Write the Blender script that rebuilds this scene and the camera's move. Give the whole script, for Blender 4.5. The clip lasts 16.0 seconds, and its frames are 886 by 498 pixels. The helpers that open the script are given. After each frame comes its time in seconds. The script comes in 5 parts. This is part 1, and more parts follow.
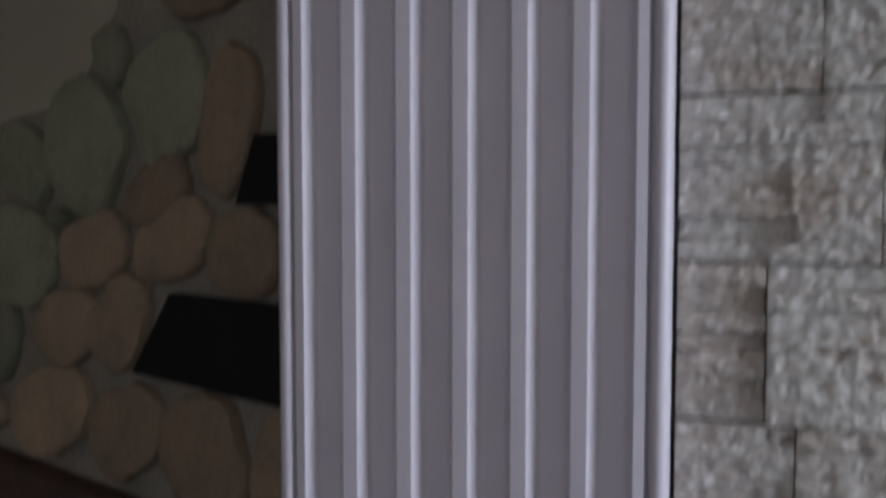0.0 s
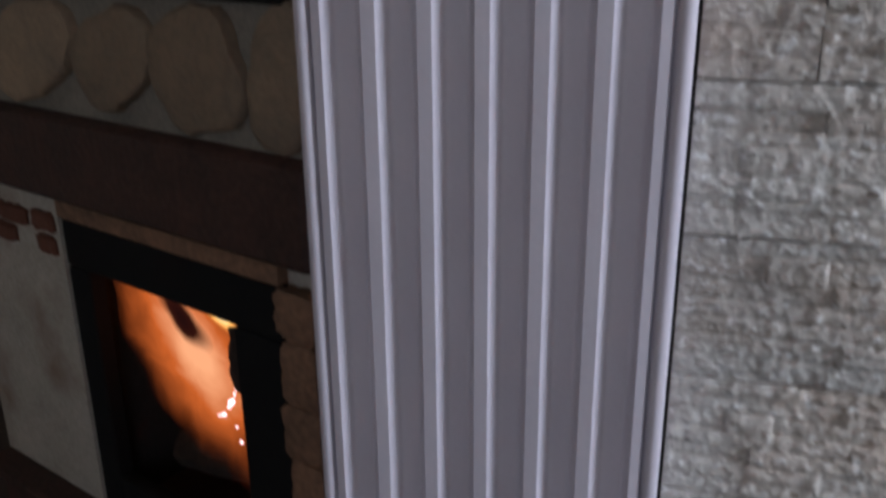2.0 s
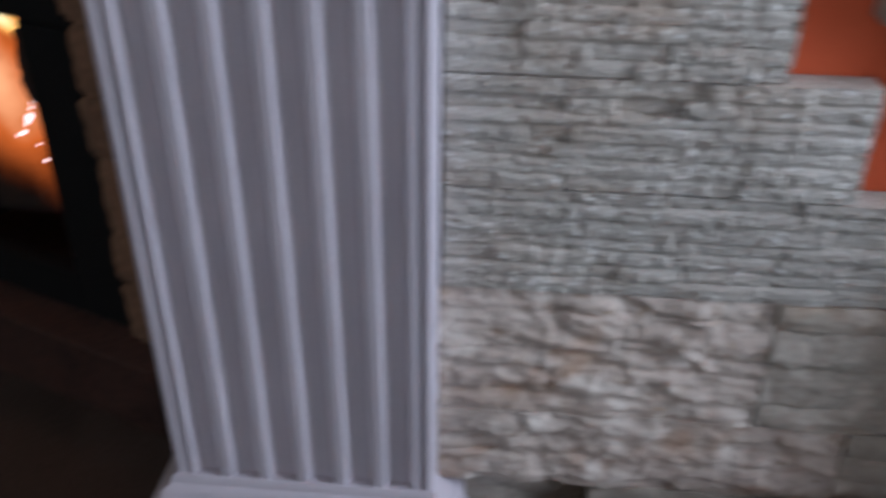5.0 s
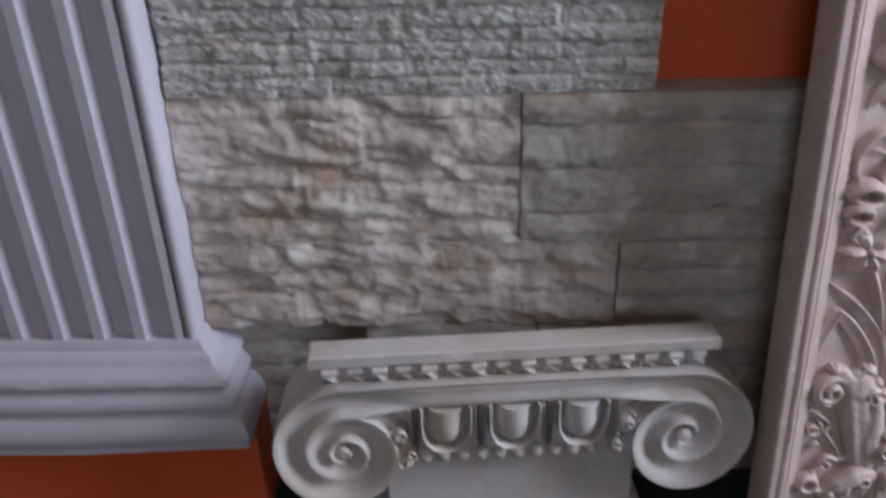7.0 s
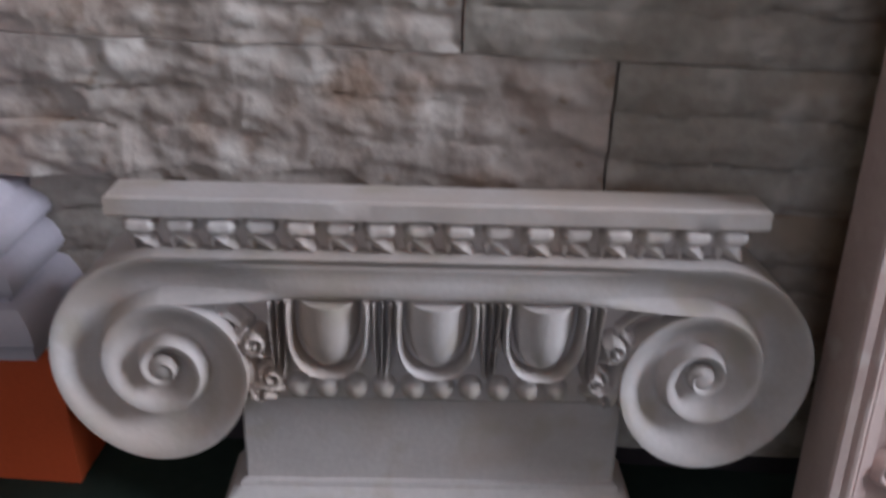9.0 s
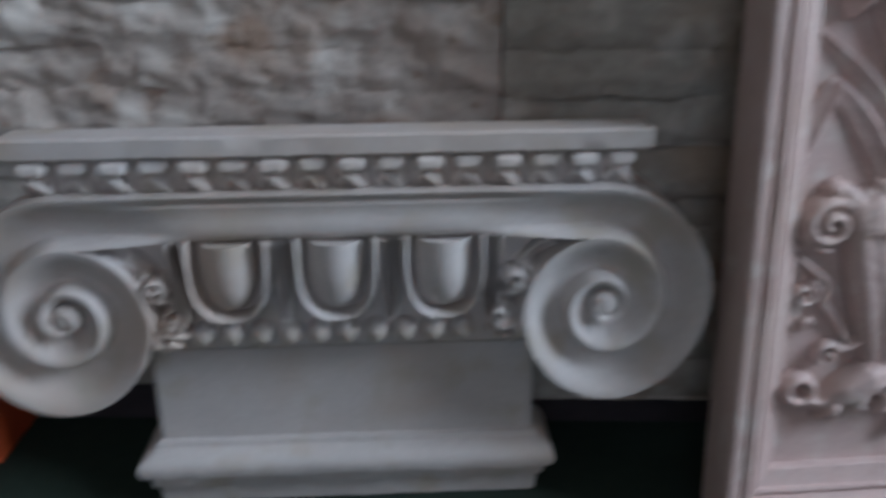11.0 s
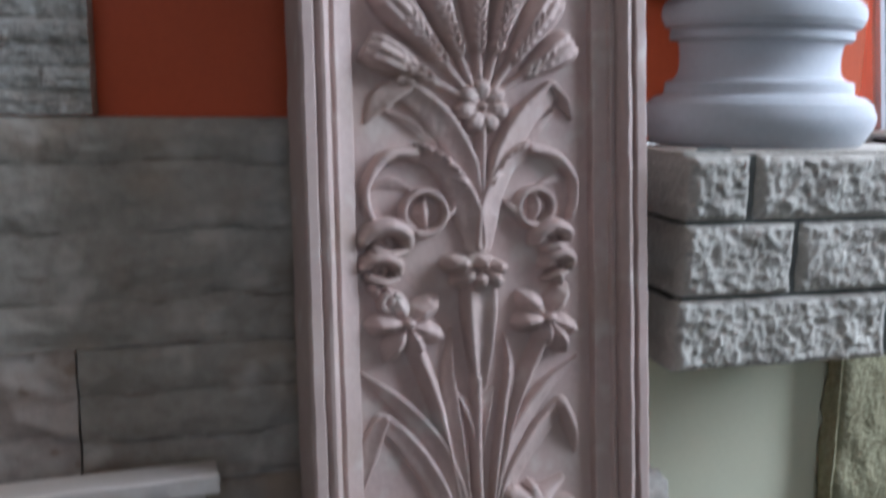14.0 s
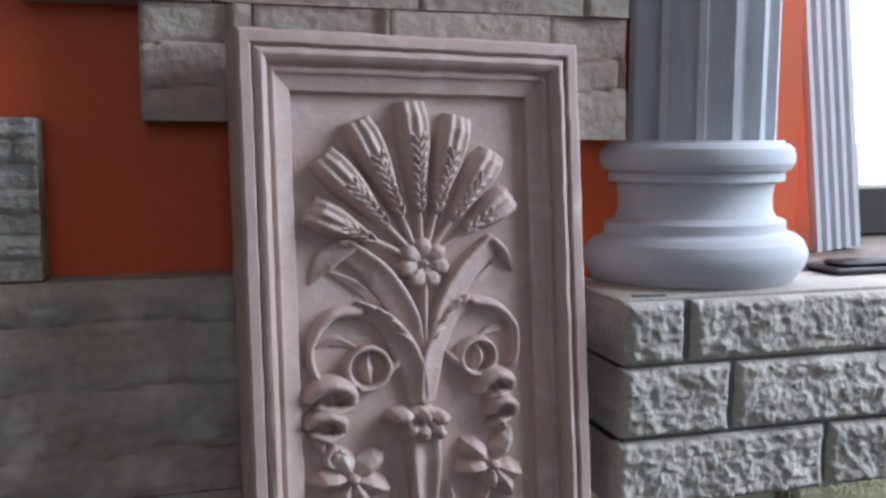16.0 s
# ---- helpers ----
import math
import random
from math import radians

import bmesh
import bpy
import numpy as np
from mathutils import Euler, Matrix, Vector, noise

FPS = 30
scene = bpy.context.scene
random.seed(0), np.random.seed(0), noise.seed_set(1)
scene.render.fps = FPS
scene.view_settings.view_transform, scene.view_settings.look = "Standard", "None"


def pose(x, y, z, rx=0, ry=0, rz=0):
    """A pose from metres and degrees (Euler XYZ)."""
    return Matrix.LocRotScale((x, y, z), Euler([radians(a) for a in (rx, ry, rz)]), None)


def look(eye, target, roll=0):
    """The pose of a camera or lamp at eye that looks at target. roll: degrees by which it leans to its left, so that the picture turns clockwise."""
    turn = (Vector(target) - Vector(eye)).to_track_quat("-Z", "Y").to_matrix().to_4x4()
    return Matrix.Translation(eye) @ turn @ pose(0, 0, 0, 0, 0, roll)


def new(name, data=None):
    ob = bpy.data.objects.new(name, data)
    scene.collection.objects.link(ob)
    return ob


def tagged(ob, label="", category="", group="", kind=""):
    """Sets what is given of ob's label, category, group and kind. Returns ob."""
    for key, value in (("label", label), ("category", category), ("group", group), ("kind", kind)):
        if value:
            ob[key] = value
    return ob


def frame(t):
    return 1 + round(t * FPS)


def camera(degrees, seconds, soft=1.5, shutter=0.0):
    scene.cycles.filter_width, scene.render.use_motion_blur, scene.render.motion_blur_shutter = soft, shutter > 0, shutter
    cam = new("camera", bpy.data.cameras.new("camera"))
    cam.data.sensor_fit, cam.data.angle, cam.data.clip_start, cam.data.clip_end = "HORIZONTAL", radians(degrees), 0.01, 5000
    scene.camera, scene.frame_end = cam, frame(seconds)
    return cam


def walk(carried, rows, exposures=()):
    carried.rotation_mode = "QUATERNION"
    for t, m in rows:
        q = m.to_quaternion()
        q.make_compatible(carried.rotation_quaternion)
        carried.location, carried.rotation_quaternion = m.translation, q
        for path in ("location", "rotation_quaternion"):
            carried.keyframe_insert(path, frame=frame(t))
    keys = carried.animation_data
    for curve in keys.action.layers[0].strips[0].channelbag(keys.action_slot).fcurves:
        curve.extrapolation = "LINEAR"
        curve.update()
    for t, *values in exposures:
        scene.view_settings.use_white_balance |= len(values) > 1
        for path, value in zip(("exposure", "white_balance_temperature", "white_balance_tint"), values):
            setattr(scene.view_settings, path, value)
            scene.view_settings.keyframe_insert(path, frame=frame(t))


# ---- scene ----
cam = camera(52.9, 16.0, soft=2.7, shutter=0.9)
PATH = [
    (0, (0.174, -0.663, 1.391), (-0.403, 1.248, 1.27), -0.0),
    (0.5, (0.157, -0.666, 1.339), (-0.407, 1.233, 1.063), 0.7),
    (1, (0.154, -0.66, 1.303), (-0.377, 1.222, 0.884), 0.1),
    (1.5, (0.143, -0.671, 1.259), (-0.381, 1.173, 0.689), -0.3),
    (2, (0.14, -0.681, 1.217), (-0.348, 1.133, 0.531), -0.6),
    (2.5, (0.144, -0.682, 1.195), (-0.289, 1.109, 0.417), -0.1),
    (3, (0.135, -0.691, 1.178), (-0.264, 1.065, 0.307), 0.6),
    (3.5, (0.147, -0.688, 1.132), (-0.2, 1.008, 0.13), 0.8),
    (4, (0.148, -0.689, 1.102), (-0.212, 0.921, -0.028), -0.8),
    (4.5, (0.147, -0.731, 1.059), (-0.103, 0.924, -0.036), 1.3),
    (5, (0.215, -0.75, 1.031), (0.072, 0.953, -0.008), 0.6),
    (5.2, (0.253, -0.79, 1.013), (0.164, 0.96, 0.047), 0.7),
    (7.3, (0.463, -0.791, 0.814), (0.404, 0.917, -0.225), -1.6),
    (7.5, (0.477, -0.762, 0.799), (0.404, 0.94, -0.249), -0.4),
    (8, (0.463, -0.658, 0.72), (0.455, 1.012, -0.38), 1.1),
    (8.5, (0.448, -0.6, 0.613), (0.495, 1.117, -0.412), 4.3),
    (8.7, (0.469, -0.581, 0.568), (0.447, 1.169, -0.399), 3.7),
    (10.8, (0.56, -0.622, 0.452), (0.44, 1.196, -0.373), -1.1),
    (11, (0.563, -0.62, 0.457), (0.523, 1.209, -0.35), -0.3),
    (11.5, (0.616, -0.618, 0.466), (0.719, 1.224, -0.305), 0.1),
    (12, (0.649, -0.617, 0.465), (0.943, 1.205, -0.305), 1.4),
    (12.5, (0.669, -0.619, 0.467), (1.082, 1.201, -0.252), 1.3),
    (13, (0.675, -0.621, 0.493), (1.16, 1.221, -0.116), 1.3),
    (13.5, (0.683, -0.631, 0.528), (1.18, 1.241, 0.029), 0.7),
    (14, (0.689, -0.644, 0.547), (1.18, 1.264, 0.206), 0.6),
    (14.5, (0.702, -0.65, 0.576), (1.189, 1.267, 0.284), -1.0),
    (15, (0.708, -0.654, 0.597), (1.198, 1.272, 0.374), -0.7),
    (15.5, (0.711, -0.66, 0.626), (1.219, 1.259, 0.387), -0.0),
    (16, (0.713, -0.66, 0.626), (1.248, 1.253, 0.389), -0.0),
]
walk(cam, [(t, look(eye, target, roll)) for t, eye, target, roll in PATH], exposures=[(0.0, 0.08, 5880, 14), (3.0, 0.12, 5850, 15), (5.0, 0.24, 5740, 13), (7.5, 0.20, 5900, 16), (8.5, 0.20, 6050, 18), (11.0, 0.03, 5500, 7), (12.0, 0.01, 5480, 7), (12.5, 0.02, 5530, 8.5), (13.5, 0.03, 5610, 9), (16.0, 0.0, 5780, 10)])

# ---------------------------------------------------------------- world, sun, large lights
world = bpy.data.worlds.new("overcast_sky")
scene.world = world
world.use_nodes = True
wn = world.node_tree.nodes
sky = wn.new("ShaderNodeTexSky")
sky.sky_type, sky.sun_disc = "NISHITA", False
sky.sun_elevation, sky.sun_rotation = radians(35), radians(70)
world.node_tree.links.new(sky.outputs[0], wn["Background"].inputs[0])
wn["Background"].inputs[1].default_value = 0.12
sun = new("sun", bpy.data.lights.new("sun", "SUN"))
sun.data.energy, sun.data.angle, sun.data.color = 1.0, radians(12), (1.0, 0.96, 0.9)
sun.matrix_world = look((6, 3, 6), (0, 0, 0))


def area_light(name, eye, target, wide, high, watts, colour):
    ob = new(name, bpy.data.lights.new(name, "AREA"))
    ob.data.shape, ob.data.size, ob.data.size_y = "RECTANGLE", wide, high
    ob.data.energy, ob.data.color = watts, colour
    ob.matrix_world = look(eye, target)
    return ob


area_light("daylight_east_window", (2.52, -0.54, 1.38), (0.5, -0.18, 0.60), 0.76, 1.20, 49, (0.88, 0.94, 1.0))
area_light("daylight_north_window", (1.78, 0.24, 1.15), (1.4, -1.0, 0.75), 0.7, 1.1, 10, (0.90, 0.95, 1.0))
# Added frontal fill for the alcove and carvings; no window is known on this side.
area_light("south_fill_light", (0.45, -3.4, 1.5), (0.4, 0.0, 0.8), 1.6, 1.2, 9.5, (0.95, 0.95, 1.0))


# ---------------------------------------------------------------- materials
def material(name, colour, second=None, rough=0.6, scale=12.0, fine=160.0, mix=0.5, bump=0.15, depth=0.002, vary=0.0, metal=0.0, stain=None, stain_scale=5.0, spec=0.4, stretch=(1, 1, 1), flecks=(), apart=7.0):
    """A node material with colour variation at two scales, fine relief and optional stains."""
    m = bpy.data.materials.new(name)
    m.use_nodes = True
    n, l = m.node_tree.nodes, m.node_tree.links
    b = n["Principled BSDF"]
    b.inputs["Roughness"].default_value, b.inputs["Metallic"].default_value = rough, metal
    b.inputs["Specular IOR Level"].default_value = spec
    tc = n.new("ShaderNodeTexCoord")
    info = n.new("ShaderNodeObjectInfo")
    shift = n.new("ShaderNodeVectorMath")
    shift.operation = "MULTIPLY_ADD"
    shift.inputs[1].default_value = stretch
    l.new(tc.outputs["Object"], shift.inputs[0])
    spread = n.new("ShaderNodeMath")
    spread.operation = "MULTIPLY"
    spread.inputs[1].default_value = apart
    l.new(info.outputs["Random"], spread.inputs[0])
    l.new(spread.outputs[0], shift.inputs[2])
    big = n.new("ShaderNodeTexNoise")
    big.inputs["Scale"].default_value, big.inputs["Detail"].default_value = scale, 5
    small = n.new("ShaderNodeTexNoise")
    small.inputs["Scale"].default_value, small.inputs["Detail"].default_value = fine, 6
    for t in (big, small):
        l.new(shift.outputs[0], t.inputs["Vector"])
    ramp = n.new("ShaderNodeValToRGB")
    ramp.color_ramp.elements[0].position, ramp.color_ramp.elements[1].position = 0.32, 0.68
    second = second or tuple(c * 0.8 for c in colour)
    ramp.color_ramp.elements[0].color, ramp.color_ramp.elements[1].color = (*second, 1), (*colour, 1)
    both = n.new("ShaderNodeMix")
    both.data_type = "FLOAT"
    both.inputs[0].default_value = mix
    l.new(big.outputs["Fac"], both.inputs[2])
    l.new(small.outputs["Fac"], both.inputs[3])
    l.new(both.outputs[0], ramp.inputs[0])
    last = ramp.outputs[0]
    if stain:
        spots = n.new("ShaderNodeTexNoise")
        spots.inputs["Scale"].default_value, spots.inputs["Detail"].default_value = stain_scale, 7
        l.new(shift.outputs[0], spots.inputs["Vector"])
        cut = n.new("ShaderNodeMapRange")
        cut.inputs[1].default_value, cut.inputs[2].default_value, cut.inputs[4].default_value = 0.52, 0.75, 0.8
        l.new(spots.outputs["Fac"], cut.inputs[0])
        over = n.new("ShaderNodeMix")
        over.data_type = "RGBA"
        over.inputs[7].default_value = (*stain, 1)
        l.new(cut.outputs[0], over.inputs[0])
        l.new(last, over.inputs[6])
        last = over.outputs[2]
    for colour_, scale_, low, high in flecks:
        dots = n.new("ShaderNodeTexNoise")
        dots.inputs["Scale"].default_value, dots.inputs["Detail"].default_value = scale_, 2
        l.new(shift.outputs[0], dots.inputs["Vector"])
        cut = n.new("ShaderNodeMapRange")
        cut.inputs[1].default_value, cut.inputs[2].default_value, cut.inputs[4].default_value = low, high, 0.85
        l.new(dots.outputs["Fac"], cut.inputs[0])
        over = n.new("ShaderNodeMix")
        over.data_type = "RGBA"
        over.inputs[7].default_value = (*colour_, 1)
        l.new(cut.outputs[0], over.inputs[0])
        l.new(last, over.inputs[6])
        last = over.outputs[2]
    if vary:
        hsv = n.new("ShaderNodeHueSaturation")
        rng = n.new("ShaderNodeMapRange")
        rng.inputs[3].default_value, rng.inputs[4].default_value = 1 - vary, 1 + vary
        l.new(info.outputs["Random"], rng.inputs[0])
        l.new(rng.outputs[0], hsv.inputs["Value"])
        l.new(last, hsv.inputs["Color"])
        last = hsv.outputs[0]
    l.new(last, b.inputs["Base Color"])
    rr = n.new("ShaderNodeMapRange")
    rr.inputs[3].default_value, rr.inputs[4].default_value = max(0.02, rough - 0.12), min(1, rough + 0.12)
    l.new(big.outputs["Fac"], rr.inputs[0])
    l.new(rr.outputs[0], b.inputs["Roughness"])
    if bump:
        bm_ = n.new("ShaderNodeBump")
        bm_.inputs["Strength"].default_value, bm_.inputs["Distance"].default_value = bump, depth
        l.new(small.outputs["Fac"], bm_.inputs["Height"])
        l.new(bm_.outputs[0], b.inputs["Normal"])
    return m


WHITE = material("white_gypsum", (0.57, 0.585, 0.62), (0.49, 0.505, 0.54), 0.8, 9, 220, 0.4, 0.2, 0.0012, spec=0.2, stain=(0.50, 0.48, 0.50), stain_scale=7)
LILAC = material("lilac_grey_gypsum", (0.555, 0.515, 0.56), (0.49, 0.455, 0.50), 0.45, 9, 220, 0.4, 0.12, 0.001)
CAST = material("cast_plaster", (0.58, 0.53, 0.50), (0.48, 0.435, 0.41), 0.6, 22, 200, 0.4, 0.3, 0.0014, stain=(0.40, 0.31, 0.23), stain_scale=9, apart=0.0, flecks=(((0.50, 0.40, 0.33), 8, 0.50, 0.72), ((0.45, 0.39, 0.32), 26, 0.56, 0.72)))
PANEL = material("carved_plaster", (0.550, 0.420, 0.385), (0.445, 0.327, 0.295), 0.6, 30, 220, 0.4, 0.3, 0.0014, stain=(0.42, 0.32, 0.265), stain_scale=14, apart=0.0, flecks=(((0.50, 0.39, 0.34), 9, 0.50, 0.72), ((0.58, 0.50, 0.455), 38, 0.58, 0.72)))
LEDGE = material("cream_ledge_stone", (0.42, 0.365, 0.315), (0.28, 0.23, 0.195), 0.8, 18, 150, 0.4, 0.5, 0.003, vary=0.12, stain=(0.36, 0.24, 0.19), stain_scale=10)
TRAV = material("split_travertine", (0.585, 0.56, 0.515), (0.345, 0.32, 0.285), 0.8, 30, 260, 0.55, 0.8, 0.004, vary=0.10, stain=(0.34, 0.27, 0.21), stain_scale=11, stretch=(0.7, 1, 1.2), flecks=(((0.47, 0.37, 0.29), 4.5, 0.50, 0.78), ((0.72, 0.71, 0.69), 130, 0.60, 0.70), ((0.16, 0.12, 0.09), 75, 0.67, 0.74)))
# Base darker than SLATE: the relief panel's shade on these tiles is coloured in.
SMOOTH_SHADED = material("smooth_cleft_stone_shaded", (0.455, 0.415, 0.36), (0.285, 0.25, 0.212), 0.8, 14, 110, 0.4, 0.4, 0.003, vary=0.08, stain=(0.30, 0.20, 0.14), stain_scale=8, flecks=(((0.37, 0.27, 0.19), 9, 0.52, 0.72), ((0.55, 0.50, 0.44), 28, 0.56, 0.72)))
SLATE = material("cast_slate_stone", (0.60, 0.525, 0.465), (0.40, 0.335, 0.29), 0.8, 14, 110, 0.45, 0.5, 0.003, vary=0.10, stain=(0.38, 0.26, 0.19), stain_scale=8, flecks=(((0.70, 0.64, 0.58), 24, 0.54, 0.70), ((0.43, 0.30, 0.22), 15, 0.57, 0.73), ((0.36, 0.27, 0.20), 60, 0.62, 0.74)))
SPLIT = material("split_face_brick", (0.585, 0.55, 0.495), (0.41, 0.375, 0.335), 0.9, 40, 190, 0.55, 0.7, 0.003, vary=0.08)
MOSS = material("yellowish_rough_stone", (0.50, 0.46, 0.30), (0.28, 0.25, 0.15), 0.9, 40, 170, 0.55, 0.8, 0.004)
MORTAR = material("grey_mortar", (0.20, 0.21, 0.20), (0.13, 0.135, 0.13), 0.9, 30, 200)
ORANGE = material("orange_wall_paint", (0.62, 0.105, 0.03), (0.54, 0.085, 0.025), 0.6, 5, 240, 0.4, 0.25, 0.0012)
YELLOW = material("pale_yellow_paint", (0.85, 0.82, 0.62), (0.80, 0.77, 0.57), 0.6, 5, 220, 0.4, 0.15, 0.001)
CREAM = material("cream_wall_paint", (0.60, 0.55, 0.45), (0.54, 0.49, 0.40), 0.7, 4, 200, 0.4, 0.15, 0.001)
GREEN = material("dark_green_floor", (0.028, 0.041, 0.031), (0.016, 0.026, 0.019), 0.75, 5, 90, 0.35, 0.12, 0.001, spec=0.2)
SKIRT = material("dark_brown_skirting", (0.045, 0.035, 0.038), (0.03, 0.024, 0.026), 0.45, 20, 120, 0.5, 0.15, 0.001)
FIELD = material("brown_field_stone", (0.30, 0.215, 0.14), (0.18, 0.14, 0.10), 0.8, 12, 90, 0.4, 0.7, 0.005, vary=0.25)
FIELD_GREY = material("grey_green_field_stone", (0.240, 0.240, 0.165), (0.150, 0.150, 0.105), 0.8, 12, 90, 0.4, 0.7, 0.005, vary=0.25)
SURROUND = material("whitish_rough_plaster", (0.50, 0.46, 0.39), (0.33, 0.30, 0.25), 0.9, 16, 120, 0.5, 0.5, 0.004, stain=(0.20, 0.13, 0.09), stain_scale=8)
LIME = material("pale_lime_mortar", (0.25, 0.225, 0.185), (0.15, 0.135, 0.11), 0.9, 14, 120, 0.5, 0.4, 0.003)
BEAM = material("dark_oak_beam", (0.082, 0.038, 0.028), (0.026, 0.013, 0.010), 0.7, 13, 80, 0.45, 0.6, 0.004)
IRON = material("black_iron", (0.012, 0.012, 0.012), (0.008, 0.008, 0.008), 0.85, 20, 150, 0.5, 0.2, 0.001, spec=0.15)
CLAY = material("dark_brown_clay_floor", (0.098, 0.070, 0.058), (0.060, 0.044, 0.036), 0.6, 9, 110)
SOOT_BLACK = material("sooty_firebrick_and_joint_black", (0.03, 0.025, 0.022), (0.015, 0.013, 0.012), 0.95, 14, 100)
BRICKRED = material("red_brown_brick", (0.16, 0.06, 0.035), (0.10, 0.04, 0.025), 0.85, 20, 120, 0.5, 0.5, 0.003)
JAMB = material("tan_stone_jamb", (0.29, 0.16, 0.092), (0.12, 0.07, 0.045), 0.85, 16, 90, 0.5, 0.6, 0.004)
WOOD = material("weathered_sill_wood", (0.30, 0.26, 0.22), (0.18, 0.15, 0.13), 0.6, 14, 90, 0.5, 0.25, 0.0015)
DARKFRAME = material("dark_window_frame", (0.03, 0.026, 0.024), (0.02, 0.018, 0.017), 0.45, 12, 120)
SALMON_BOUNCE = material("salmon_bounce_side", (0.72, 0.48, 0.41), (0.62, 0.39, 0.32), 0.6, 12, 160)
BLACK = material("black_plastic", (0.02, 0.02, 0.022), (0.014, 0.014, 0.016), 0.35, 20, 160)
LOG = material("charred_log", (0.05, 0.03, 0.02), (0.015, 0.012, 0.01), 0.95, 30, 120, 0.5, 0.8, 0.004)

GLASS = bpy.data.materials.new("window_glass")
GLASS.use_nodes = True
GLASS.node_tree.nodes["Principled BSDF"].inputs["Transmission Weight"].default_value = 1.0
GLASS.node_tree.nodes["Principled BSDF"].inputs["Roughness"].default_value = 0.02
GLASS.node_tree.nodes["Principled BSDF"].inputs["IOR"].default_value = 1.1


def glowing(name, hot, cool, strength, scale=9.0, low=0.35, high=0.6):
    """Flame: light that thins out through a noise into clear air."""
    m = bpy.data.materials.new(name)
    m.use_nodes = True
    n, l = m.node_tree.nodes, m.node_tree.links
    n.remove(n["Principled BSDF"])
    tc = n.new("ShaderNodeTexCoord")
    t = n.new("ShaderNodeTexNoise")
    t.inputs["Scale"].default_value, t.inputs["Detail"].default_value = scale, 4
    l.new(tc.outputs["Object"], t.inputs["Vector"])
    ramp = n.new("ShaderNodeValToRGB")
    ramp.color_ramp.elements[0].position, ramp.color_ramp.elements[1].position = low, high
    ramp.color_ramp.elements[0].color, ramp.color_ramp.elements[1].color = (*cool, 1), (*hot, 1)
    l.new(t.outputs["Fac"], ramp.inputs[0])
    e = n.new("ShaderNodeEmission")
    e.inputs[1].default_value = strength
    l.new(ramp.outputs[0], e.inputs[0])
    l.new(e.outputs[0], n["Material Output"].inputs[0])
    return m


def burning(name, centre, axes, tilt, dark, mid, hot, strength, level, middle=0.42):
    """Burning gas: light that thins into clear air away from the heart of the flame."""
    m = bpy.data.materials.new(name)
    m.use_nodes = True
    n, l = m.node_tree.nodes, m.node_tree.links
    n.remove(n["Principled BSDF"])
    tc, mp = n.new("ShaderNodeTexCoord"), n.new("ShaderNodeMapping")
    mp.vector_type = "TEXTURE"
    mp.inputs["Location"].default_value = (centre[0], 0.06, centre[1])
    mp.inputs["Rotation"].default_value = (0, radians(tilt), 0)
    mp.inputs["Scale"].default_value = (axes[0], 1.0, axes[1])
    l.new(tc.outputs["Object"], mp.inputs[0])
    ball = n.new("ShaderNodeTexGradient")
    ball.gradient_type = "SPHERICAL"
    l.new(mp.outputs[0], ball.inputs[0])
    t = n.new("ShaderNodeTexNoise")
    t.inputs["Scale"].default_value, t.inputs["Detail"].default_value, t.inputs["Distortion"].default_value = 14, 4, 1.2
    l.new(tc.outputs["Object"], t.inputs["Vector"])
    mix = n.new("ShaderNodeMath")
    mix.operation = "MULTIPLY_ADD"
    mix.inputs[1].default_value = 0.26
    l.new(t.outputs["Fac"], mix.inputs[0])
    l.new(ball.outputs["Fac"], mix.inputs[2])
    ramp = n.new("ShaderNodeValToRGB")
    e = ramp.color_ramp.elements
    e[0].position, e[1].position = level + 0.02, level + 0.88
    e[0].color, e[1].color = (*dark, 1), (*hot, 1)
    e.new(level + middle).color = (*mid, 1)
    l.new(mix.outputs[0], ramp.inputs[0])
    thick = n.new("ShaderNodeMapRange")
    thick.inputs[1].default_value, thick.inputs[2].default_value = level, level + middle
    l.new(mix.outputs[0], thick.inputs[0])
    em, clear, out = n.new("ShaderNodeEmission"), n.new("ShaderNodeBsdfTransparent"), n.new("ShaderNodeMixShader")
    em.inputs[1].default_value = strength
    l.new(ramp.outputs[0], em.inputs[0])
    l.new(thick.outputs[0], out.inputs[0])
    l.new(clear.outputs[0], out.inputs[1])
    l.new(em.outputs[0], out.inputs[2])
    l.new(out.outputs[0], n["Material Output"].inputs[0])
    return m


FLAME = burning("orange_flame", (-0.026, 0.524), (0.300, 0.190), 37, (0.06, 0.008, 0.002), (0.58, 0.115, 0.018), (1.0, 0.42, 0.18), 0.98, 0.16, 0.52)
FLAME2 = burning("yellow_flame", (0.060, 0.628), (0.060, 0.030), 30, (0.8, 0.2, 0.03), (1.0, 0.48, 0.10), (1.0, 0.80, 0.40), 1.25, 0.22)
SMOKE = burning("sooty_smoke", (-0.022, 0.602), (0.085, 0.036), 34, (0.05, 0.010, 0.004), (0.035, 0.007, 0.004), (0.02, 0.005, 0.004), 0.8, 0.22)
EMBER = glowing("white_hot_ember", (1.0, 0.75, 0.7), (1.0, 0.5, 0.45), 2.2, 60)
OUTSIDE = glowing("bright_overcast_outdoors", (1.0, 1.0, 1.0), (0.86, 0.95, 0.93), 1.6, 1.4)


